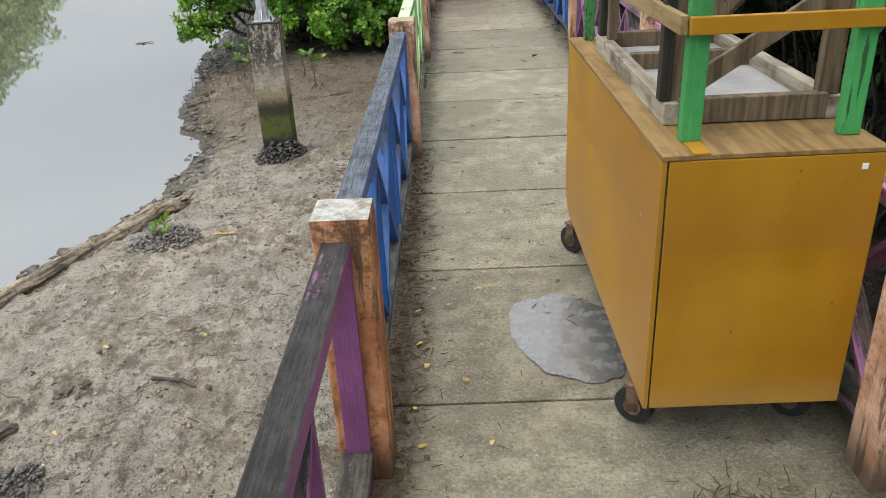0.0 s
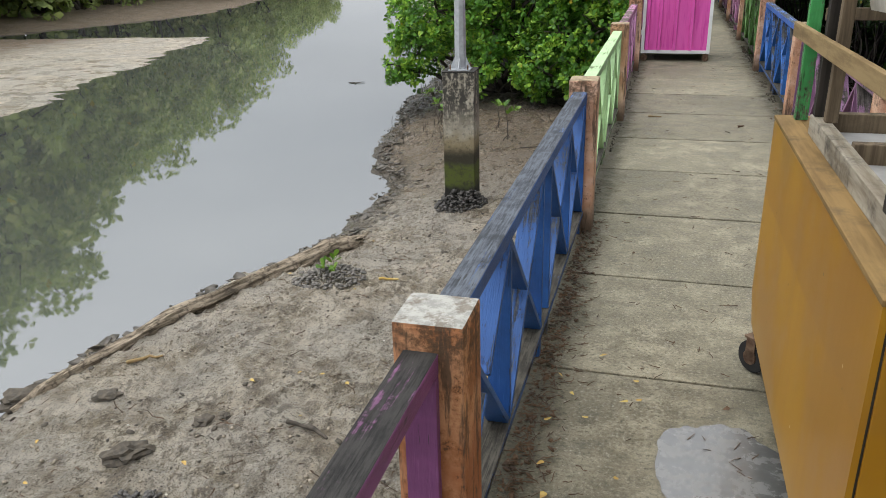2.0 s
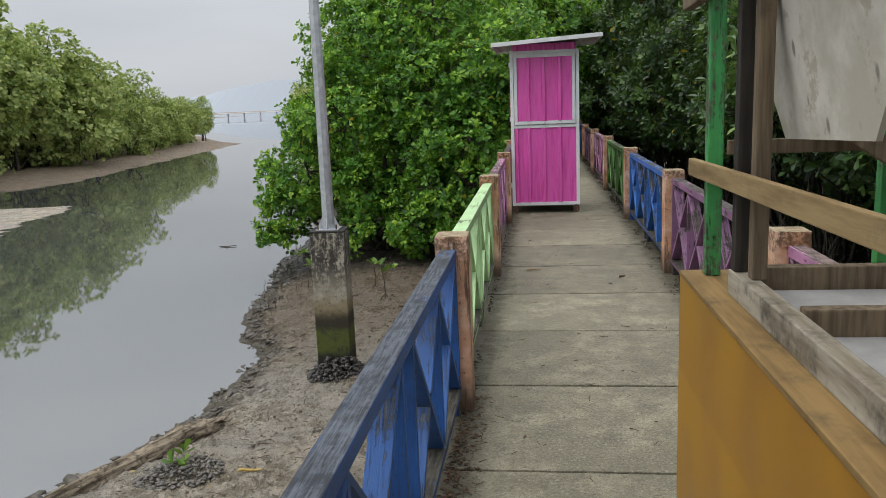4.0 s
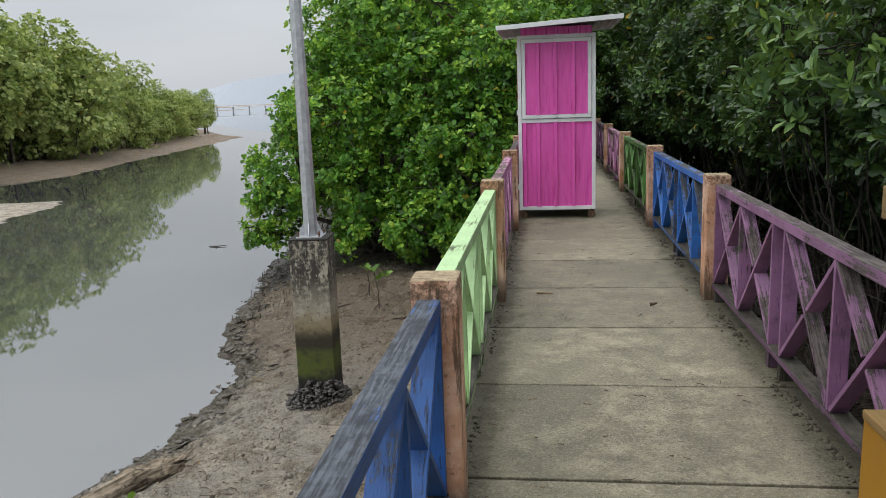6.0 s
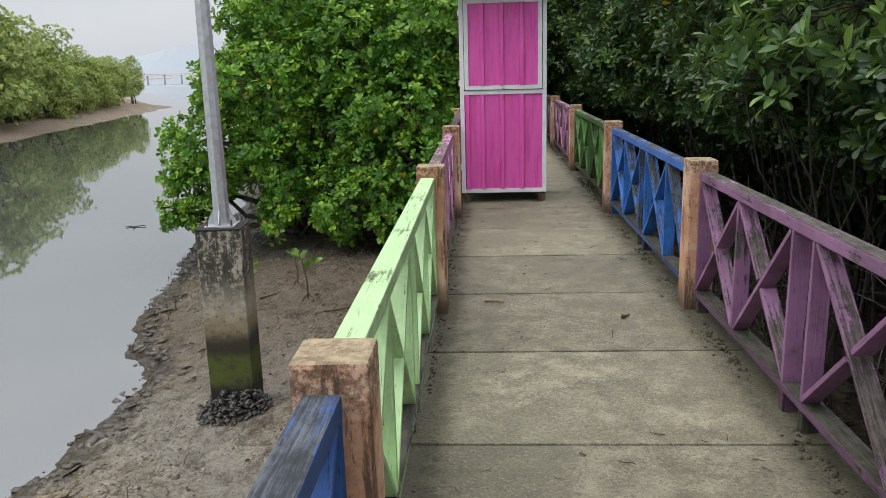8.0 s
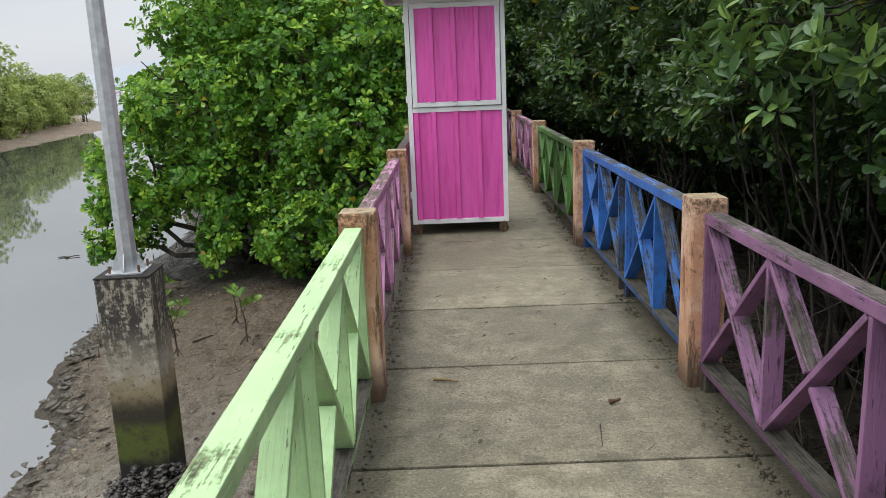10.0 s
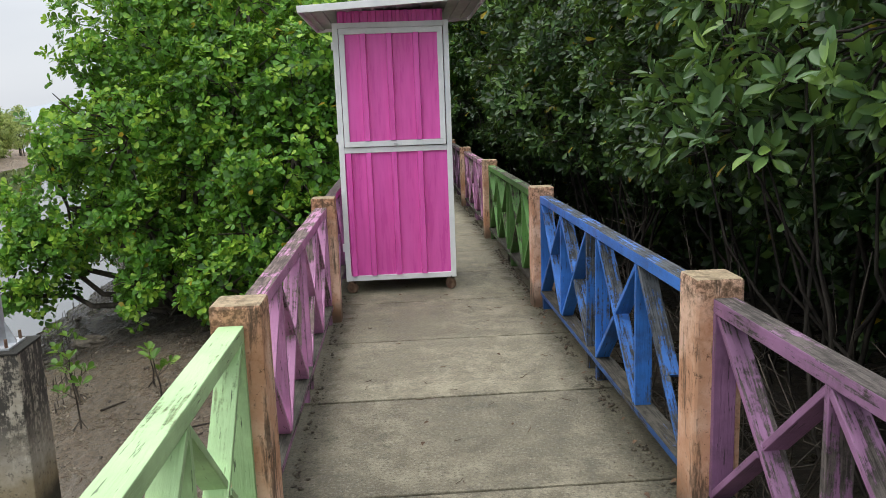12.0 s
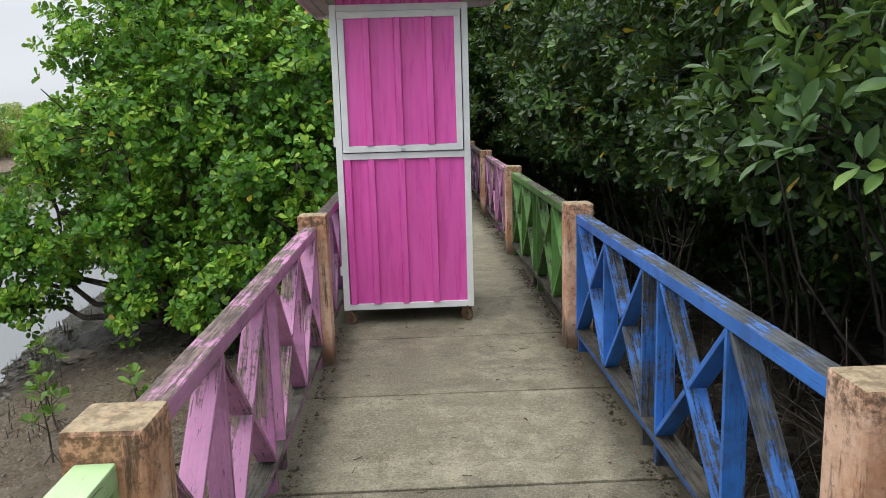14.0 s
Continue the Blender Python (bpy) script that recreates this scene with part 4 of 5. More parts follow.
LEAF_NT = np.array([(i, i + 1 if i < 11 else 0, 12) for i in range(12)])


LEAF_S = np.array([(0, 0, 0), (0.6, -1, 0.06), (1, 0, -0.04), (0.6, 1, 0.06)])
LEAF_ST = np.array([(0, 1, 2), (0, 2, 3)])


def unit(v):
    return v / np.maximum(np.linalg.norm(v, axis=-1, keepdims=True), 1e-9)


def rosettes(rng, centres, axes, k, size, width, spread=(0.6, 1.5), simple=False, shape=(LEAF, LEAF_T)):
    """k leaves round each twig end; returns corners and triangles."""
    m = len(centres)
    a = unit(axes)[:, None, :]
    ref = np.where(np.abs(a[..., 2:3]) > 0.9, np.array([1.0, 0, 0]), np.array([0, 0, 1.0]))
    u = unit(np.cross(a, ref))
    v = np.cross(a, u)
    phi = (np.arange(k) * 2.39996)[None, :, None] + rng.uniform(0, 6.28, (m, 1, 1)) + rng.normal(0, 0.25, (m, k, 1))
    tilt = rng.uniform(spread[0], spread[1], (m, k, 1))
    out = u * np.cos(phi) + v * np.sin(phi)
    d = a * np.cos(tilt) + out * np.sin(tilt)
    n = unit(a * np.sin(tilt) - out * np.cos(tilt) + rng.normal(0, 0.22, (m, k, 3)))
    n = unit(n - d * np.sum(n * d, -1, keepdims=True))
    side = np.cross(d, n)
    ln = size * rng.uniform(0.6, 1.15, (m, k, 1))
    base = centres[:, None, :] + a * rng.uniform(-0.35, 0.1, (m, k, 1)) * size + d * 0.12 * ln
    d, n, side, ln, base = (q.reshape(-1, q.shape[-1]) for q in (d, n, side, ln, base))
    P, T = (LEAF_S[None], LEAF_ST) if simple else (shape[0][None], shape[1])
    co = base[:, None] + ln[:, None] * (d[:, None] * P[..., :1] + side[:, None] * P[..., 1:2] * width + n[:, None] * P[..., 2:3])
    tri = T[None] + (np.arange(len(base)) * P.shape[1])[:, None, None]
    return co.reshape(-1, 3), tri.reshape(-1, 3)


def tubes(paths, sides=6):
    """Tapered tubes along paths of (x, y, z, radius)."""
    V, F, off = [], [], 0
    ang = np.arange(sides) * 2 * np.pi / sides
    for p in paths:
        p = np.array(p, dtype=float)
        d = unit(np.gradient(p[:, :3], axis=0))
        ref = np.where(np.abs(d[:, 2:3]) > 0.9, np.array([1.0, 0, 0]), np.array([0, 0, 1.0]))
        u = unit(np.cross(d, ref))
        v = np.cross(d, u)
        ring = p[:, None, :3] + p[:, None, 3:4] * (u[:, None] * np.cos(ang)[None, :, None] + v[:, None] * np.sin(ang)[None, :, None])
        V.append(ring.reshape(-1, 3))
        for i in range(len(p) - 1):
            for j in range(sides):
                a, b = off + i * sides + j, off + i * sides + (j + 1) % sides
                F.append((a, b, b + sides, a + sides))
        off += len(p) * sides
    return np.concatenate(V), np.array(F)


def bent(rng, a, b, r0, r1, n=5, wob=0.12):
    a, b = np.array(a, float), np.array(b, float)
    t = np.linspace(0, 1, n)[:, None]
    p = a + (b - a) * t
    L = np.linalg.norm(b - a)
    p[1:-1] += rng.normal(0, wob * L * 0.35, (n - 2, 3))
    return np.concatenate([p, r0 + (r1 - r0) * t], 1)


def crown_points(rng, blobs, per_area, inner=0.6):
    """Twig ends over clumps that crowd the surface of each blob, with a thinner fill inside."""
    C, A = [], []
    for i, (x, y, z, r) in enumerate(blobs):
        o = np.array([x, y, z])
        m = max(7, int(17 * r ** 1.1))
        d = unit(rng.normal(0, 1, (m, 3)))
        cen = o + d * (r * rng.uniform(0.60, 0.86, m))[:, None] * np.array([1, 1, 0.92])
        rad = np.clip(r * rng.uniform(0.20, 0.40, m), 0.14, 0.62)
        n = np.maximum(4, (per_area * 0.86 * 12.57 * r * r * rad ** 2 / np.sum(rad ** 2)).astype(int))
        idx = np.repeat(np.arange(m), n)
        e = unit(rng.normal(0, 1, (len(idx), 3)) + 0.55 * d[idx] + np.array([0, 0, 0.35]))
        p = cen[idx] + e * (rad[idx] * rng.uniform(0.7, 1.08, len(idx)))[:, None] * np.array([1.1, 1.1, 0.8])
        a = e + 0.4 * d[idx] + np.array([0, 0, 0.7])
        k = int(per_area * 0.3 * 12.57 * r * r)
        g = unit(rng.normal(0, 1, (k, 3)))
        p = np.concatenate([p, o + g * (r * rng.uniform(0.45, 0.78, k))[:, None]])
        a = np.concatenate([a, g + np.array([0, 0, 0.6])]) + rng.normal(0, 0.25, (len(p), 3))
        spray = rng.random(len(p)) < 0.10
        p[spray] += unit(p[spray] - o) * (rng.uniform(0.05, 0.34, int(spray.sum())) * min(1.0, r))[:, None]
        keep = np.ones(len(p), bool)
        for j, (bx, by, bz, br) in enumerate(blobs):
            if j != i:
                keep &= np.linalg.norm(p - np.array([bx, by, bz]), axis=1) > inner * br
        C.append(p[keep])
        A.append(a[keep])
    return np.concatenate(C), np.concatenate(A)


def tree(name, seed, at, blobs, label, leaf, size, width, per_area, k=7, stems=3, roots=7, base=-1.85, twigs=0.05, group="", thick=0.07, floor=None, simple=False, wood=M_BARK, shape=(LEAF, LEAF_T)):
    """A mangrove: stems and stilt roots, limbs, twigs, and a crown of leaf rosettes. Blobs are relative to at."""
    rng = np.random.default_rng(seed)
    r = root(name, at, label, "tree", group)
    C, A = crown_points(rng, blobs, per_area)
    if floor is not None:
        keep = C[:, 2] > floor
        C, A = C[keep], A[keep]
    paths = []
    feet = [(rng.normal(0, 0.22), rng.normal(0, 0.22), base) for _ in range(stems)]
    for i, (x, y, z, br) in enumerate(blobs):
        f = feet[i % stems]
        fork = np.array([f[0] * 0.6 + x * 0.35, f[1] * 0.6 + y * 0.35, base + 0.45 * (z - base)])
        paths.append(bent(rng, f, fork, thick, thick * 0.75, 4, 0.08))
        paths.append(bent(rng, fork, (x, y, z), thick * 0.75, thick * 0.35, 5, 0.14))
        for _ in range(5):
            d = unit(rng.normal(0, 1, 3))
            paths.append(bent(rng, (x, y, z), np.array([x, y, z]) + d * br * 0.85, thick * 0.33, 0.008, 4, 0.15))
    for i in rng.choice(len(C), int(len(C) * twigs), replace=False):
        j = int(np.argmin([np.linalg.norm(C[i] - np.array(b[:3])) for b in blobs]))
        s = np.array(blobs[j][:3]) + (C[i] - np.array(blobs[j][:3])) * 0.45
        paths.append(bent(rng, s, C[i], 0.009, 0.004, 3, 0.2))
    for i in range(roots):
        a = rng.uniform(0, 6.28)
        h, out = rng.uniform(0.3, 0.9), rng.uniform(0.35, 0.9)
        f = feet[i % stems]
        top = np.array([f[0], f[1], base + h])
        kn = top + np.array([math.cos(a) * out * 0.6, math.sin(a) * out * 0.6, 0.02])
        ft = np.array([f[0] + math.cos(a) * out, f[1] + math.sin(a) * out, base - 0.1])
        t = np.linspace(0, 1, 6)[:, None]
        p = (1 - t) ** 2 * top + 2 * t * (1 - t) * kn + t * t * ft
        paths.append(np.concatenate([p, 0.028 - 0.012 * t], 1))
    v, f = tubes(paths, 5)
    ob = new("trunk", fast_mesh("trunk", v, f, wood, True))
    ob.parent = r
    v, f = rosettes(rng, C, A, k, size, width, simple=simple, shape=shape)
    ob = new("crown", fast_mesh("crown", v, f, leaf))
    ob.parent = r
    return r


NEAR_L = "leafy mangrove with bright round leaves, rooted in the mud bank"
tree("mangrove_tree", 11, (-3.2, 18.2, 0), [(-0.5, -0.3, 1.15, 1.45), (-1.45, -0.5, 0.15, 1.05), (-1.85, -0.7, -0.75, 0.62), (0.8, -0.7, 0.45, 1.15),
      (0.1, 0.2, 2.5, 1.45), (1.3, -0.8, 1.75, 1.2), (-0.2, -0.9, -0.1, 0.75), (0.3, 1.2, -0.4, 1.0), (-1.0, 1.2, -0.5, 1.0), (-2.15, -0.5, -0.15, 0.62), (-2.35, -0.8, -1.0, 0.42), (0.9, -1.2, -0.8, 0.65), (-0.2, -1.2, -0.95, 0.5)], NEAR_L, M_LEAF, 0.112, 0.30, 44, group="mangroves on the near bank")
tree("mangrove_tree", 12, (-1.2, 17.3, 0), [(0.15, -0.6, 0.85, 1.0), (0.3, -1.2, -0.05, 0.75), (-0.45, -0.9, -0.2, 0.75), (0.45, 0.3, 2.2, 1.3), (-0.6, 0.8, 3.3, 1.4),
      (0.1, -0.2, 1.6, 0.9), (0.4, 1.5, -0.3, 1.0), (-0.9, -1.0, -0.9, 0.55), (0.0, -1.3, -0.95, 0.5)], NEAR_L, M_LEAF, 0.112, 0.30, 44, group="mangroves on the near bank")
tree("mangrove_tree", 13, (-2.6, 21.4, 0), [(-0.3, 0, 1.2, 1.8), (-1.2, 0.4, 3.0, 1.7), (1.2, 0, 3.2, 1.8), (0.9, 0.6, 0.6, 1.6), (0.1, 0.5, 4.6, 1.7), (-1.5, -0.4, 0.2, 1.2)],
     NEAR_L, M_LEAF, 0.13, 0.31, 25, group="mangroves on the near bank")
tree("mangrove_tree", 14, (-5.3, 23.0, 0), [(0, 0, 0.9, 1.5), (0.4, 0.2, 2.2, 1.45), (-0.5, 0.1, -0.2, 1.1), (1.4, 0.3, 1.2, 1.4)], NEAR_L, M_LEAF, 0.13, 0.31, 25,
     group="mangroves on the near bank")
BACK_L = tree("mangrove_tree", 15, (-0.6, 25, 0), [(-0.3, 0, 1.2, 1.8), (-1.2, 0.4, 3.0, 1.7), (1.2, 0, 3.2, 1.8), (0.9, 0.6, 0.2, 1.6), (0.1, 0.5, 4.6, 1.7), (-1.5, -0.4, 0.0, 1.4)],
              NEAR_L, M_LEAF, 0.19, 0.36, 14, group="mangroves on the near bank", simple=True)
for x, y, s, a in ((-3.6, 27.5, 1.0, 200), (-6.0, 32, 0.72, 20), (1.0, 29.5, 1.2, 140), (-2.5, 33, 1.15, 300), (-5.6, 27.0, 0.55, 60)):
    copy_thing(BACK_L, pose(x, y, -1.75 + 1.75 * s, 0, 0, a) @ Matrix.Scale(s, 4))

RIGHT_L = "dense dark mangrove with long glossy leaves over bare stems"
RIGHT_B = ([(-0.9, 0, 1.6, 1.05), (-0.5, 0.9, 2.6, 1.15), (-0.6, -0.9, 2.5, 1.1), (0.4, 0.2, 3.7, 1.6), (0.9, 0, 1.9, 1.5), (-0.7, 0.9, 1.15, 0.85), (-0.8, -0.8, 1.2, 0.8), (1.0, 0.5, 0.4, 1.2)],
           [(-0.8, 0.2, 1.9, 1.1), (-0.6, -0.9, 1.3, 0.95), (-0.3, 0.7, 3.0, 1.3), (0.5, -0.6, 3.6, 1.6), (0.8, 0.3, 1.7, 1.5), (-0.9, 0.9, 1.2, 0.8), (-0.7, -0.5, 2.7, 1.0), (1.1, -0.4, 0.3, 1.2)])
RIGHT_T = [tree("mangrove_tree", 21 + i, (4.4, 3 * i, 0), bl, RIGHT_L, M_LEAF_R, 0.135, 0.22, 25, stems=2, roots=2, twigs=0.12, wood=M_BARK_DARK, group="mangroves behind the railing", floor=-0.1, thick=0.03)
           for i, bl in enumerate(RIGHT_B)]
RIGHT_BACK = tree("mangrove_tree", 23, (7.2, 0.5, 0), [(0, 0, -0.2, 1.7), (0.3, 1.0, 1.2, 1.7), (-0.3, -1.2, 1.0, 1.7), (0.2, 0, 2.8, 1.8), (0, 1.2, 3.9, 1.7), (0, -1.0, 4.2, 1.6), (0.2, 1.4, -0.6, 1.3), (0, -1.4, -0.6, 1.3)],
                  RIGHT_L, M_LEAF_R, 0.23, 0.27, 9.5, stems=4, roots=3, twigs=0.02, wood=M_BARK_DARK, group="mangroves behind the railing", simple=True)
RIGHT_PLAN = [(4.3, 1.5, 20), (4.25, 4.0, -15), (4.3, 6.6, 10), (4.2, 9.0, -20), (4.25, 11.4, 15), (4.1, 13.8, -10), (4.0, 16.2, 25), (3.8, 18.8, -15), (3.6, 21.4, 10), (3.4, 24.0, -30)]
for i, (x, y, a) in enumerate(RIGHT_PLAN):
    s = 1.0 + 0.12 * ((i * 7) % 5 - 2) / 2
    m = pose(x, y, 0, 0, 0, a) @ Matrix.Scale(s, 4)
    if i < 2:
        RIGHT_T[i].matrix_basis = m
    else:
        copy_thing(RIGHT_T[i % 2], m)
for x, y, a in ((7.2, 4.6, 170), (7.0, 8.4, 20), (7.1, 12.2, 200), (6.8, 16.0, 10), (6.5, 19.8, 190), (6.2, 23.6, 30), (4.8, 27.2, 100), (2.0, 28.0, 80), (10.2, 2.5, 60), (10.2, 7.5, 240), (10.0, 12.5, 80), (9.6, 17.5, 250), (9, 23, 70),
                (7.2, -3.4, 10), (4.6, -3.0, 60), (4.8, -7.0, 100)):
    copy_thing(RIGHT_BACK, pose(x, y, 0, 0, 0, a))
tree("mangrove_tree", 31, (3.3, 9.7, 0), [(-0.75, 0.3, 1.25, 0.34), (-0.6, 0.0, 1.6, 0.36), (-0.7, 0.75, 1.75, 0.36), (-0.6, -0.8, 1.75, 0.4), (-0.45, 1.3, 2.2, 0.4), (-0.55, -0.2, 2.3, 0.45), (-0.6, 1.9, 1.4, 0.3)],
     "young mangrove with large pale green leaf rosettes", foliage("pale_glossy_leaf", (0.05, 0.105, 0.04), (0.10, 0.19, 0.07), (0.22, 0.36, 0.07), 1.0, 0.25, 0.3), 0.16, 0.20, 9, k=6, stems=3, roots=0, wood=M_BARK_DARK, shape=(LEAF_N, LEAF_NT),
     twigs=0.6, group="mangroves behind the railing", thick=0.018)

FAR_T = []
for i, bl in enumerate(([(0, 0, 2.2, 2.3), (1.5, 0.4, 1.0, 1.7), (-1.5, -0.3, 1.1, 1.8), (0.4, 0, 4.0, 1.7), (-0.6, 0.6, 3.4, 1.6)],
                        [(0, 0, 1.6, 2.0), (1.2, 0.6, 2.6, 1.8), (-1.3, 0.2, 2.4, 1.7), (0.2, -0.6, 3.9, 1.5), (0, -0.8, 0.2, 1.6)],
                        [(0, 0, 1.2, 2.1), (1.6, 0, 0.5, 1.5), (-1.5, 0, 0.4, 1.5), (0.3, 0.3, 2.6, 1.5)])):
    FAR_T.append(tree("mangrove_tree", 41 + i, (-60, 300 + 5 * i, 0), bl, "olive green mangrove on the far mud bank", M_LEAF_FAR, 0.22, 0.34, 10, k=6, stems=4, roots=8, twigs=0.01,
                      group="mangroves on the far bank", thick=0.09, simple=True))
FAR_PLAN = []
rng = random.Random(9)
for y in np.arange(8, 86, 3.3):
    e = float(np.interp(y, FAR_Y, FAR_X))
    edge = e - float(np.interp(y, [8, 30, 46, 60, 86], [3.5, 4, 4.8, 3.0, 3.0]))
    tall = float(np.interp(y, [8, 34, 39, 50, 56, 61.5, 66.5, 78, 90], [2.0, 1.95, 1.16, 1.1, 0.93, 0.76, 0.55, 0.48, 0.42]))
    FAR_PLAN.append((edge - 1.8 + rng.uniform(-0.6, 0.6), y + rng.uniform(-0.8, 0.8), tall * rng.uniform(0.72, 0.98)))
    FAR_PLAN.append((edge - 6 + rng.uniform(-1, 1), y + 1.6 + rng.uniform(-0.8, 0.8), tall * rng.uniform(0.84, 1.06)))
FAR_PLAN += [(-40.5, 94, 0.5), (-45, 98, 0.45), (-50, 106, 0.5), (-56, 118, 0.45), (-64, 132, 0.5), (-74, 155, 0.5), (-86, 180, 0.55), (-99, 208, 0.6), (-118, 255, 0.7), (-150, 310, 0.8)]
FAR_PLAN += [(-8.6, 38, 0.5), (-11.0, 45.5, 0.5), (-14.2, 55, 0.52), (-17.6, 66, 0.52), (-21.8, 80, 0.56), (-28, 100, 0.6), (-37, 128, 0.65), (-49, 170, 0.7), (-68, 230, 0.8)]
for i, (x, y, s) in enumerate(FAR_PLAN):
    m = pose(x, y, 0.0, 0, 0, (i * 77) % 360) @ Matrix.Scale(s, 4)
    m.translation.z = -1.5 + 1.7 * s - 0.15
    if i < 3:
        FAR_T[i].matrix_basis = m
    else:
        copy_thing(FAR_T[i % 3], m)


# ---- small things on the mud ----
def gz(x, y):
    return float(ground_z(np.array([float(x)]), np.array([float(y)]))[0])


def pebble_shapes():
    b = bmesh.new()
    bmesh.ops.create_icosphere(b, subdivisions=1, radius=1.0)
    v = np.array([q.co[:] for q in b.verts])
    f = np.array([[q.index for q in p.verts] for p in b.faces])
    b.free()
    return v, f


ICO_V, ICO_F = pebble_shapes()


def scatter(name, seed, places, sizes, flat, material, label, category, rough=0.28):
    """Many small lumps in one mesh. places: corners (n, 3); sizes: (n,); flat: height to width."""
    rng = np.random.default_rng(seed)
    n = len(places)
    ang = rng.uniform(0, 6.28, n)
    sx, sy = rng.uniform(0.7, 1.3, n), rng.uniform(0.7, 1.3, n)
    v = ICO_V[None] * (1 + rng.uniform(-rough, rough, (n, len(ICO_V), 1)))
    x, y, z = v[..., 0] * sx[:, None], v[..., 1] * sy[:, None], v[..., 2] * flat
    c, s = np.cos(ang)[:, None], np.sin(ang)[:, None]
    tip = rng.normal(0, 0.25, (n, 2))
    z2 = z + x * tip[:, :1] + y * tip[:, 1:]
    v = np.stack([x * c - y * s, x * s + y * c, z2], -1) * sizes[:, None, None] + places[:, None, :]
    f = ICO_F[None] + (np.arange(n) * len(ICO_V))[:, None, None]
    ob = new(name, fast_mesh(name, v.reshape(-1, 3), f.reshape(-1, 3), material, True))
    return tagged(ob, label, category, kind="stuff")


def heap(name, seed, x, y, radius, height, n, size, material, label, hollow=0.0):
    rng = np.random.default_rng(seed)
    r = radius * np.sqrt(hollow ** 2 + (1 - hollow ** 2) * rng.random(n))
    a = rng.uniform(0, 6.28, n)
    px, py = x + r * np.cos(a) * 1.1, y + r * np.sin(a)
    pz = ground_z(px, py) + height * np.clip(1 - (r / radius) ** 2, 0, 1) * rng.uniform(0.3, 1.0, n) + 0.006
    return scatter(name, seed, np.stack([px, py, pz], 1), size * rng.uniform(0.6, 1.25, n), 0.5, material, label, "shells", 0.3)


heap("shell_heap", 5, -2.27, 10.42, 0.33, 0.26, 700, 0.026, M_SHELL, "heap of dark shells round the foot of the pillar", 0.2)
heap("shell_heap", 6, -2.88, 7.30, 0.36, 0.10, 420, 0.022, M_SHELL_G, "low ring of grey shells round a sprout")
heap("shell_heap", 7, -2.62, 3.64, 0.19, 0.08, 150, 0.021, M_SHELL, "small heap of black shells on the mud")


def driftwood():
    pts = [(-4.62, 4.75), (-4.42, 5.15), (-4.22, 5.65), (-3.98, 6.3), (-3.76, 6.95), (-3.52, 7.6), (-3.33, 8.15), (-3.2, 8.5), (-3.10, 8.72)]
    rad = [0.035, 0.05, 0.06, 0.075, 0.085, 0.09, 0.095, 0.10, 0.06]
    rng = np.random.default_rng(3)
    n, sides = 150, 22
    t = np.linspace(0, len(pts) - 1, n)
    p = np.array(pts)
    px, py = np.interp(t, range(len(pts)), p[:, 0]), np.interp(t, range(len(pts)), p[:, 1])
    rr = np.interp(t, range(len(pts)), rad)
    pz = ground_z(px, py)
    pz = np.convolve(np.pad(pz, 6, mode="edge"), np.ones(13) / 13, "valid") + rr * 0.55
    d = unit(np.stack([np.gradient(px), np.gradient(py), np.gradient(pz)], 1))
    side = unit(np.cross(d, np.array([0, 0, 1.0])))
    up = np.cross(side, d)
    ang = np.arange(sides) * 2 * np.pi / sides
    knob = 0.72 + 0.5 * vnoise(ang[None, :] * 2.2 + 40 + 0 * t[:, None], t[:, None] * 0.9 + 0 * ang[None, :], 2) + 0.55 * (vnoise(ang[None, :] * 3.5 + 0 * t[:, None], t[:, None] * 1.3, 8) - 0.5) + 0.35 * (vnoise(ang[None, :] * 7 + 0 * t[:, None], t[:, None] * 4.0, 9) - 0.5)
    ring = np.stack([px, py, pz], 1)[:, None] + (rr[:, None] * knob)[..., None] * (side[:, None] * np.cos(ang)[None, :, None] + up[:, None] * np.sin(ang)[None, :, None])
    ring[-1] += d[-1] * rng.uniform(-0.06, 0.10, (sides, 1))
    V = np.concatenate([ring.reshape(-1, 3), ring[-1].mean(0)[None] - d[-1] * 0.05])
    F = [(i * sides + j, i * sides + (j + 1) % sides, (i + 1) * sides + (j + 1) % sides, (i + 1) * sides + j) for i in range(n - 1) for j in range(sides)]
    r = root("driftwood_log", (0, 0, 0), "grey weathered driftwood log lying at the waterline", "log")
    ob = new("log", fast_mesh("log", V, np.array(F), M_DRIFT, True))
    ob.parent = r
    b = bmesh.new()
    for i in range(5):
        a = Vector((px[-3 - 2 * i], py[-3 - 2 * i], pz[-3 - 2 * i] + 0.05))
        join(b, beam(a, a + Vector((0.05 + 0.02 * i, 0.20 - 0.03 * i, 0.02)), 0.03, 0.014, (1, 0, 0), 0.002))
    part("splinter", b, M_DRIFT, r)


driftwood()


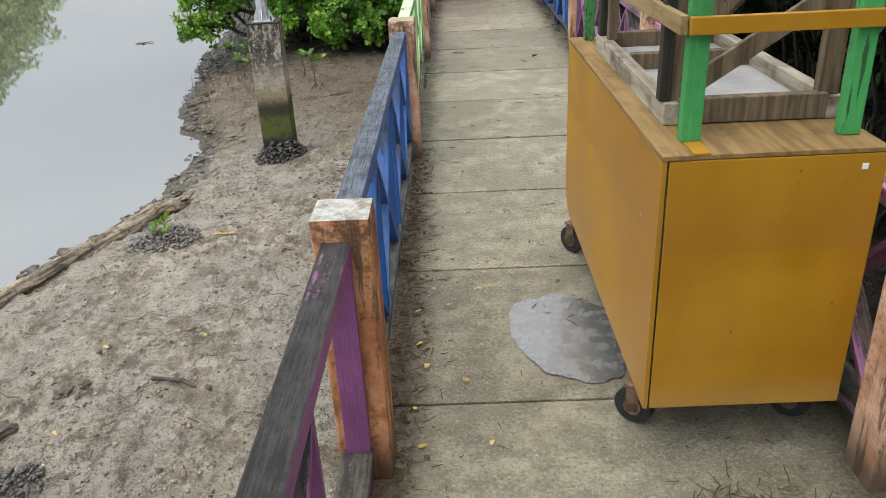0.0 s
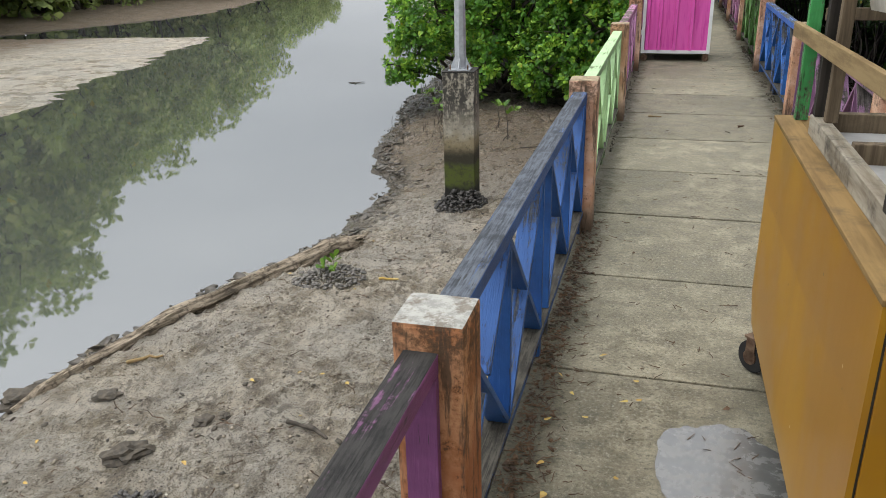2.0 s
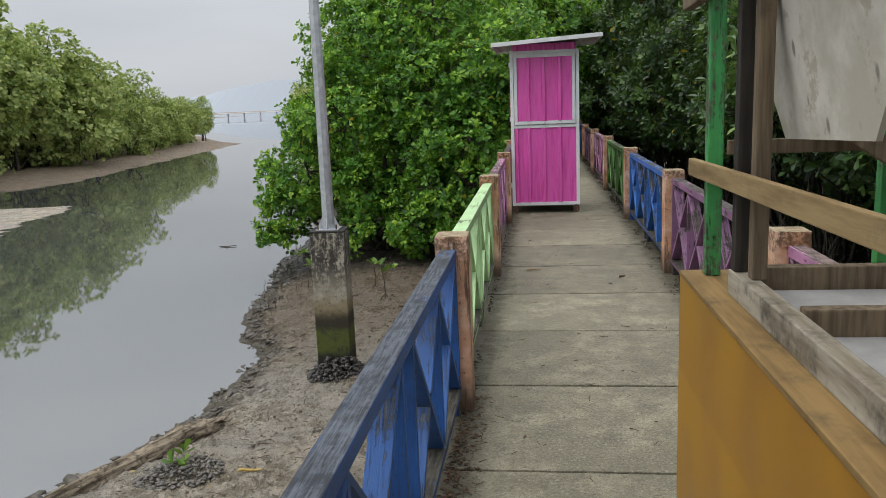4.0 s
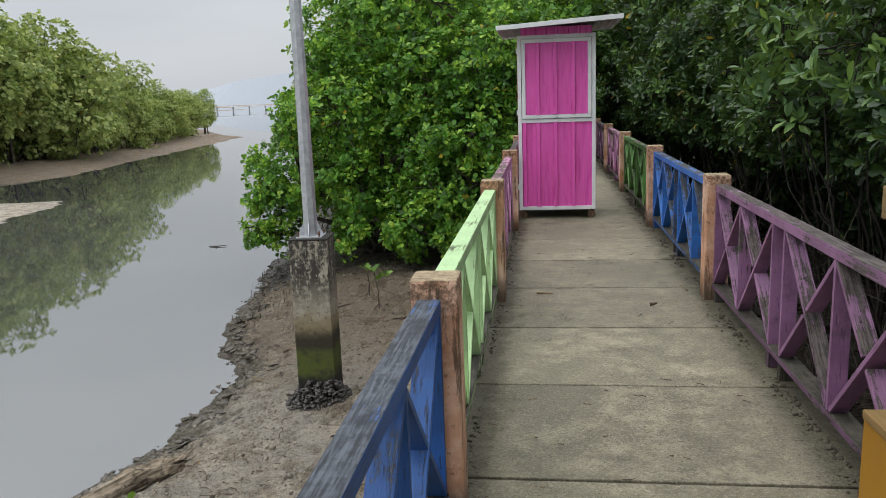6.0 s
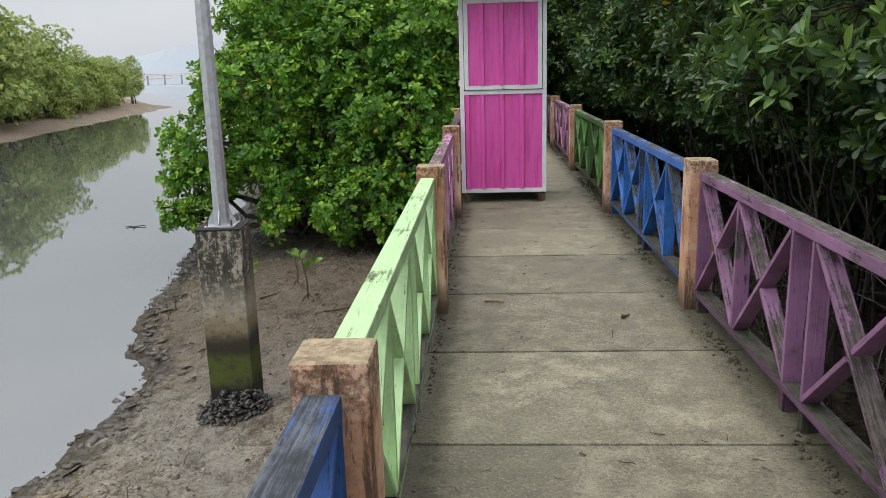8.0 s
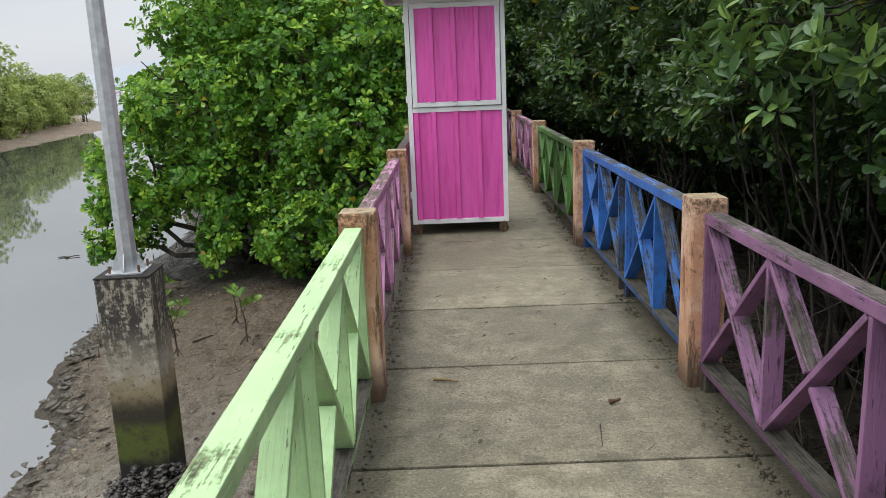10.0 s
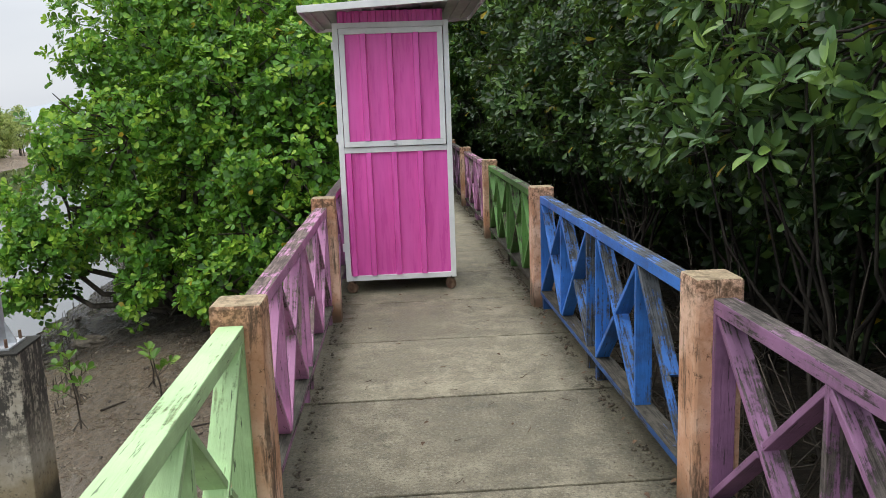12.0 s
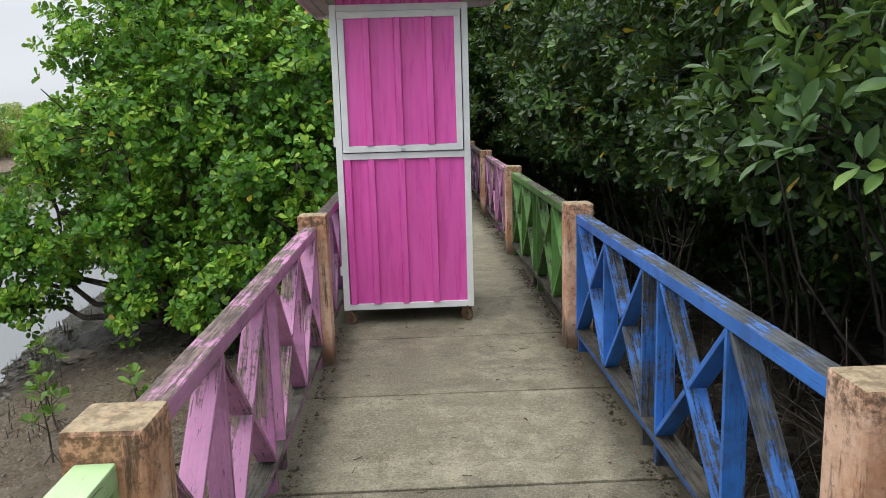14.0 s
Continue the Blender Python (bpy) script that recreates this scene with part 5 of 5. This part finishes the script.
def sapling(seed, x, y, h, n=2, size=0.13, label="mangrove seedling on a thin stem in the mud", stem=0.013):
    rng = np.random.default_rng(seed)
    z = gz(x, y)
    r = root("seedling", (x, y, z), label, "plant", "mangrove seedlings in the mud")
    top = np.array([rng.normal(0, 0.05), rng.normal(0, 0.05), h])
    paths = [bent(rng, (0, 0, -0.05), top, stem, 0.006, 5, 0.06)]
    C, A = [top], [np.array([0, 0, 1.0])]
    for _ in range(n):
        a = rng.uniform(0, 6.28)
        s = top * rng.uniform(0.45, 0.8)
        e = s + np.array([math.cos(a) * 0.13, math.sin(a) * 0.13, 0.12]) * rng.uniform(0.7, 1.3)
        paths.append(bent(rng, s, e, 0.006, 0.003, 3, 0.1))
        C.append(e)
        A.append(np.array([math.cos(a) * 0.5, math.sin(a) * 0.5, 1.0]))
    for _ in range(3):
        a = rng.uniform(0, 6.28)
        paths.append(bent(rng, (0, 0, 0.10), (math.cos(a) * 0.12, math.sin(a) * 0.12, -0.04), 0.007, 0.004, 3, 0.1))
    v, f = tubes(paths, 5)
    ob = new("stem", fast_mesh("stem", v, f, M_BARK, True))
    ob.parent = r
    v, f = rosettes(rng, np.array(C), np.array(A), 7, size, 0.26, (0.5, 1.3))
    ob = new("leaves", fast_mesh("leaves", v, f, M_SPROUT))
    ob.parent = r


for i, (x, y, h, n) in enumerate(((-2.28, 13.81, 0.62, 2), (-3.11, 13.63, 0.66, 3), (-3.45, 14.5, 0.55, 3), (-3.9, 15.2, 0.6, 3), (-2.6, 14.6, 0.45, 0), (-4.3, 16.2, 0.5, 2))):
    sapling(60 + i, x, y, h, n)
sapling(80, -2.88, 7.32, 0.10, 2, 0.105, "small bright green sprout among grey shells", 0.008)


def clod(x, y, size, seed, label, material=M_CLOD):
    b = bmesh.new()
    bmesh.ops.create_icosphere(b, subdivisions=3, radius=1.0)
    for v in b.verts:
        k = 1 + 0.45 * noise.noise(v.co * 1.7 + Vector((seed, 0, 0))) + 0.3 * noise.noise(v.co * 5 + Vector((0, seed, 0)))
        v.co = Vector((v.co.x * size[0] * k, v.co.y * size[1] * k, v.co.z * size[2] * k))
    ob = solid("mud_lump", b, material, label, "mud lump")
    ob.matrix_basis = pose(x, y, gz(x, y) + size[2] * 0.45, 0, 0, seed * 40)


clod(-3.02, 4.12, (0.17, 0.085, 0.07), 1, "dark crusted lump of mud and roots")
clod(-2.73, 4.63, (0.07, 0.06, 0.035), 2, "brown mud thrown up by a crab hole")
clod(-2.60, 4.70, (0.05, 0.045, 0.03), 3, "brown mud thrown up by a crab hole")
clod(-2.95, 3.15, (0.12, 0.09, 0.05), 4, "dark crusted lump of mud and roots")
clod(-3.66, 4.77, (0.10, 0.07, 0.04), 5, "dark crusted lump of mud and roots")
clod(-4.75, 5.0, (0.20, 0.14, 0.08), 6, "dark lump of mud at the waterline")
clod(-4.25, 16.9, (0.2, 0.25, 0.07), 7, "dark lump of mud at the waterline")


def litter_stick(x, y, length, angle, r, material, label, lift=0.0):
    rng = np.random.default_rng(int(abs(x * 100)))
    c, s = math.cos(radians(angle)), math.sin(radians(angle))
    p = bent(rng, (-c * length / 2, -s * length / 2, r), (c * length / 2, s * length / 2, r + lift), r, r * 0.5, 6, 0.09)
    v, f = tubes([p], 6)
    ob = new("stick", fast_mesh("stick", v, f, material, True))
    ob.location = (x, y, gz(x, y) + 0.008)
    tagged(ob, label, "stick")


litter_stick(-1.98, 4.70, 0.24, -8, 0.018, M_BARK, "short dark stick half sunk in mud")
litter_stick(-1.84, 4.66, 0.22, -28, 0.022, M_BARK, "short dark stick half sunk in mud")
litter_stick(-3.76, 5.38, 0.30, 25, 0.018, M_RAILWOOD, "curled pale brown husk on the mud", 0.03)
litter_stick(-2.22, 7.27, 0.20, 10, 0.016, M_DRYLEAF, "pale dry leaf curled on the mud")
litter_stick(-2.9, 14.2, 0.5, 60, 0.014, M_BARK, "thin dark stick on the mud")
litter_stick(-1.7, 13.2, 0.5, 20, 0.012, M_BARK, "thin dark stick on the mud")


def mud_litter():
    rng = np.random.default_rng(17)
    n = 18000
    x, y = rng.uniform(-4.6, -0.3, n), rng.uniform(0.3, 16.5, n)
    d = x - np.interp(y, NEAR_Y, NEAR_X)
    patch = vnoise(x * 1.3, y * 1.3, 21) + 0.4 * vnoise(x * 4, y * 4, 22)
    keep = (d > 0.15) & (patch > 0.55)
    x, y = x[keep], y[keep]
    size = 0.003 + 0.018 * rng.random(len(x)) ** 6
    scatter("mud_crumbs", 18, np.stack([x, y, ground_z(x, y) + size * 0.3], 1), size, 0.7, M_PELLET, "brown crumbs and pellets scattered over the mud", "crumbs")
    n = 7000
    x, y = rng.uniform(-4.6, -0.3, n), rng.uniform(0.5, 16, n)
    keep = (x - np.interp(y, NEAR_Y, NEAR_X) > 0.15) & (vnoise(x * 2.1, y * 2.1, 27) + 0.5 * vnoise(x * 7, y * 7, 28) > 0.72)
    x, y = x[keep], y[keep]
    size = 0.003 + 0.022 * rng.random(len(x)) ** 5
    scatter("dark_crumbs", 26, np.stack([x, y, ground_z(x, y) + size * 0.2], 1), size, 0.55, M_CLOD, "dark wet crumbs of mud and bark in drifts", "crumbs", 0.45)
    n = 900
    x, y = rng.uniform(-4.4, -0.3, n), rng.uniform(0.5, 12, n)
    keep = x - np.interp(y, NEAR_Y, NEAR_X) > 0.4
    x, y = x[keep], y[keep]
    size = 0.003 + 0.009 * rng.random(len(x)) ** 4
    scatter("shell_chips", 20, np.stack([x, y, ground_z(x, y) + size * 0.4], 1), size, 0.4, M_PLY, "pale chips of shell in the mud", "shells")
    n = 800
    y = rng.uniform(5.5, 19, n)
    x = np.interp(y, NEAR_Y, NEAR_X) + rng.normal(0.25, 0.16, n)
    size = 0.012 + 0.07 * rng.random(n) ** 3
    z = np.maximum(ground_z(x, y), WATER) + 0.004
    scatter("mud_flakes", 19, np.stack([x, y, z], 1), size, 0.17, M_WETMUD, "flat dark flakes of mud along the waterline", "flakes", 0.45)
    n = 620
    x, y = rng.uniform(-4.4, -0.3, n), rng.uniform(0.8, 17, n)
    keep = x - np.interp(y, NEAR_Y, NEAR_X) > 0.25
    paths = []
    for a, b in zip(x[keep], y[keep]):
        L, t = 0.03 + 0.24 * rng.random() ** 2.5, rng.uniform(0, 6.28)
        z = gz(a, b) + 0.006
        paths.append(bent(rng, (a, b, z), (a + L * math.cos(t), b + L * math.sin(t), z + 0.006), 0.005, 0.0025, 4, 0.2))
    v, f = tubes(paths, 4)
    tagged(new("twigs", fast_mesh("twigs", v, f, M_NEEDLE)), "short dark twigs strewn over the mud", "twigs", kind="stuff")
    paths = []
    for _ in range(150):
        b = rng.uniform(13.5, 22)
        a = float(np.interp(b, NEAR_Y, NEAR_X)) + rng.uniform(-0.1, 1.4)
        z = gz(a, b)
        paths.append([(a, b, z - 0.03, 0.008), (a + rng.normal(0, 0.01), b, z + rng.uniform(0.05, 0.16), 0.003)])
    v, f = tubes(paths, 5)
    tagged(new("breathing_roots", fast_mesh("breathing_roots", v, f, M_BARK)), "dark breathing roots poking out of the mud", "roots", kind="stuff")
    n = 60
    x, y = rng.uniform(-4.2, -0.4, n), rng.uniform(1, 14, n)
    keep = x - np.interp(y, NEAR_Y, NEAR_X) > 0.3
    P = np.stack([x, y, ground_z(x, y) + 0.01], 1)[keep]
    v, f = rosettes(rng, P, np.tile([0, 0, 1.0], (len(P), 1)), 1, 0.055, 0.3, (1.3, 1.55))
    tagged(new("fallen_leaves", fast_mesh("fallen_leaves", v, f, M_DRYLEAF)), "yellowed fallen leaves on the mud", "leaves", kind="stuff")


mud_litter()


def floating(x, y, seed):
    rng = np.random.default_rng(seed)
    paths = [bent(rng, (rng.normal(0, 0.1), rng.normal(0, 0.1), 0.0), (rng.normal(0, 0.22), rng.normal(0, 0.1), 0.015), 0.016, 0.008, 4, 0.2) for _ in range(3)]
    v, f = tubes(paths, 6)
    ob = new("floating_debris", fast_mesh("floating_debris", v, f, M_BARK, True))
    ob.location = (x, y, WATER + 0.01)
    tagged(ob, "dark twigs floating on the still river", "debris")


floating(-8.2, 21.3, 1)
floating(-7.3, 22.0, 2)


# ---- litter on the walk ----
def walk_litter():
    rng = np.random.default_rng(23)
    paths = []

    def needle(x, y, L):
        t = rng.uniform(0, 6.28)
        paths.append(bent(rng, (x, y, 0.006), (x + L * math.cos(t), y + L * math.sin(t), 0.010), 0.0022, 0.0013, 4, 0.10))
    for _ in range(1300):
        y = 0.4 + 4.6 * rng.random() ** 1.7
        needle(-0.08 + abs(rng.normal(0.02, 0.07)), y, rng.uniform(0.015, 0.055))
    for _ in range(160):
        needle(rng.uniform(0.0, 1.3), rng.uniform(0.4, 4.2), rng.uniform(0.015, 0.05))
    for _ in range(70):
        needle(rng.uniform(0.0, 1.3), rng.uniform(4, 12), rng.uniform(0.02, 0.06))
    for _ in range(130):
        needle(1.0 + rng.normal(0, 0.12), 1.62 + rng.normal(0, 0.07), rng.uniform(0.03, 0.10))
    v, f = tubes(paths, 4)
    tagged(new("dry_needles", fast_mesh("dry_needles", v, f, M_NEEDLE)), "brown dry needles drifted along the edge of the walk", "needles", kind="stuff")
    n = 2600
    y = rng.uniform(3.5, 21, n)
    x = 1.43 - np.abs(rng.normal(0, 0.035, n))
    n2 = 900
    x = np.concatenate([x, -0.07 + np.abs(rng.normal(0, 0.03, n2))])
    y = np.concatenate([y, rng.uniform(0.5, 15, n2)])
    keep = vnoise(x * 3, y * 2.3, 31) > 0.35
    x, y = x[keep], y[keep]
    size = 0.003 + 0.009 * rng.random(len(x)) ** 2
    scatter("soil_crumbs", 24, np.stack([x, y, size * 0.35], 1), size, 0.6, M_SOIL, "black soil and leaf mould gathered under the railing", "soil")
    n = 1500
    y = 0.6 + 4.4 * rng.random(n) ** 1.7
    x = -0.08 + np.abs(rng.normal(0, 0.055, n))
    size = 0.003 + 0.009 * rng.random(n) ** 2
    scatter("bark_flakes", 25, np.stack([x, y, size * 0.25], 1), size, 0.3, M_NEEDLE, "brown flakes and husks drifted against the railing", "flakes", 0.4)
    n = 190
    x = np.concatenate([rng.uniform(0.0, 1.35, 30), 1.40 - np.abs(rng.normal(0, 0.045, n - 30))])
    y = np.concatenate([rng.uniform(0.8, 13, 30), rng.uniform(7, 20, n - 30)])
    P = np.stack([x, y, np.full(n, 0.012)], 1)
    v, f = rosettes(rng, P, np.tile([0, 0, 1.0], (n, 1)), 1, 0.03, 0.3, (1.25, 1.5))
    tagged(new("leaf_litter", fast_mesh("leaf_litter", v, f, M_NEEDLE)), "brown curled leaves along the edge of the walk", "leaves", kind="stuff")
    P = np.stack([rng.uniform(-0.01, 0.35, 18), rng.uniform(1.0, 3.4, 18), np.full(18, 0.012)], 1)
    v, f = rosettes(rng, P, np.tile([0, 0, 1.0], (18, 1)), 1, 0.034, 0.35, (1.3, 1.55))
    tagged(new("yellow_leaves", fast_mesh("yellow_leaves", v, f, M_DRYLEAF)), "small yellow fallen leaves on the concrete", "leaves", kind="stuff")


walk_litter()


def walk_stick(x, y, length, angle, r, material, label):
    rng = np.random.default_rng(int(x * 100) + 3)
    c, s = math.cos(radians(angle)), math.sin(radians(angle))
    v, f = tubes([bent(rng, (-c * length / 2, -s * length / 2, r), (c * length / 2, s * length / 2, r + 0.01), r, r * 0.5, 6, 0.08)], 6)
    ob = new("stick", fast_mesh("stick", v, f, material, True))
    ob.location = (x, y, 0.001)
    tagged(ob, label, "stick")


walk_stick(0.26, 8.02, 0.13, -25, 0.007, M_RAILWOOD, "curled dry brown leaf stalk on the concrete")
walk_stick(1.0, 7.70, 0.05, 10, 0.012, M_NEEDLE, "dark scrap of bark on the concrete")


def puddle():
    """A film of spilt water with a lobed edge, thinned out towards the cart."""
    b = bmesh.new()
    cx, cy = 0.63, 2.62
    c = b.verts.new((cx, cy, 0.005))
    ring = []
    for i in range(96):
        a = i * 2 * math.pi / 96
        k = 1 + 0.13 * noise.noise((math.cos(a) * 1.6, math.sin(a) * 1.6, 3)) + 0.07 * noise.noise((math.cos(a) * 6, math.sin(a) * 6, 1))
        ring.append(b.verts.new((cx + 0.235 * k * math.cos(a), cy + 0.315 * k * math.sin(a) - 0.05 * math.cos(a), 0.005)))
    for p, q in zip(ring, ring[1:] + ring[:1]):
        b.faces.new((c, p, q))
    solid("puddle", b, M_PUDDLE, "shallow puddle of water on the concrete beside the cart", "puddle", kind="structure")


puddle()


# ---- bare undergrowth behind the railing ----
def bare_shrub(x, y, seed):
    rng = np.random.default_rng(seed)
    paths = []
    for _ in range(7):
        tip = np.array([rng.normal(-0.25, 0.45), rng.normal(0, 0.8), rng.uniform(1.2, 2.4)])
        p = bent(rng, (rng.normal(0, 0.08), rng.normal(0, 0.08), -0.05), tip, 0.008, 0.003, 6, 0.22)
        paths.append(p)
        for _ in range(3):
            s = p[rng.integers(2, 5), :3]
            paths.append(bent(rng, s, s + np.array([rng.normal(-0.1, 0.3), rng.normal(0, 0.45), rng.uniform(0.0, 0.5)]), 0.004, 0.002, 4, 0.25))
    v, f = tubes(paths, 5)
    ob = new("bare_shrub", fast_mesh("bare_shrub", v, f, M_BARK, True))
    ob.location = (x, y, gz(x, y))
    tagged(ob, "tangle of bare grey stems in the shade", "shrub", "bare stems behind the railing")


for i, (x, y) in enumerate(((2.7, 6.5), (2.8, 7.9), (2.6, 9.2), (2.9, 10.4), (2.7, 11.7), (2.9, 13.2), (3.1, 5.2))):
    bare_shrub(x, y, 90 + i)
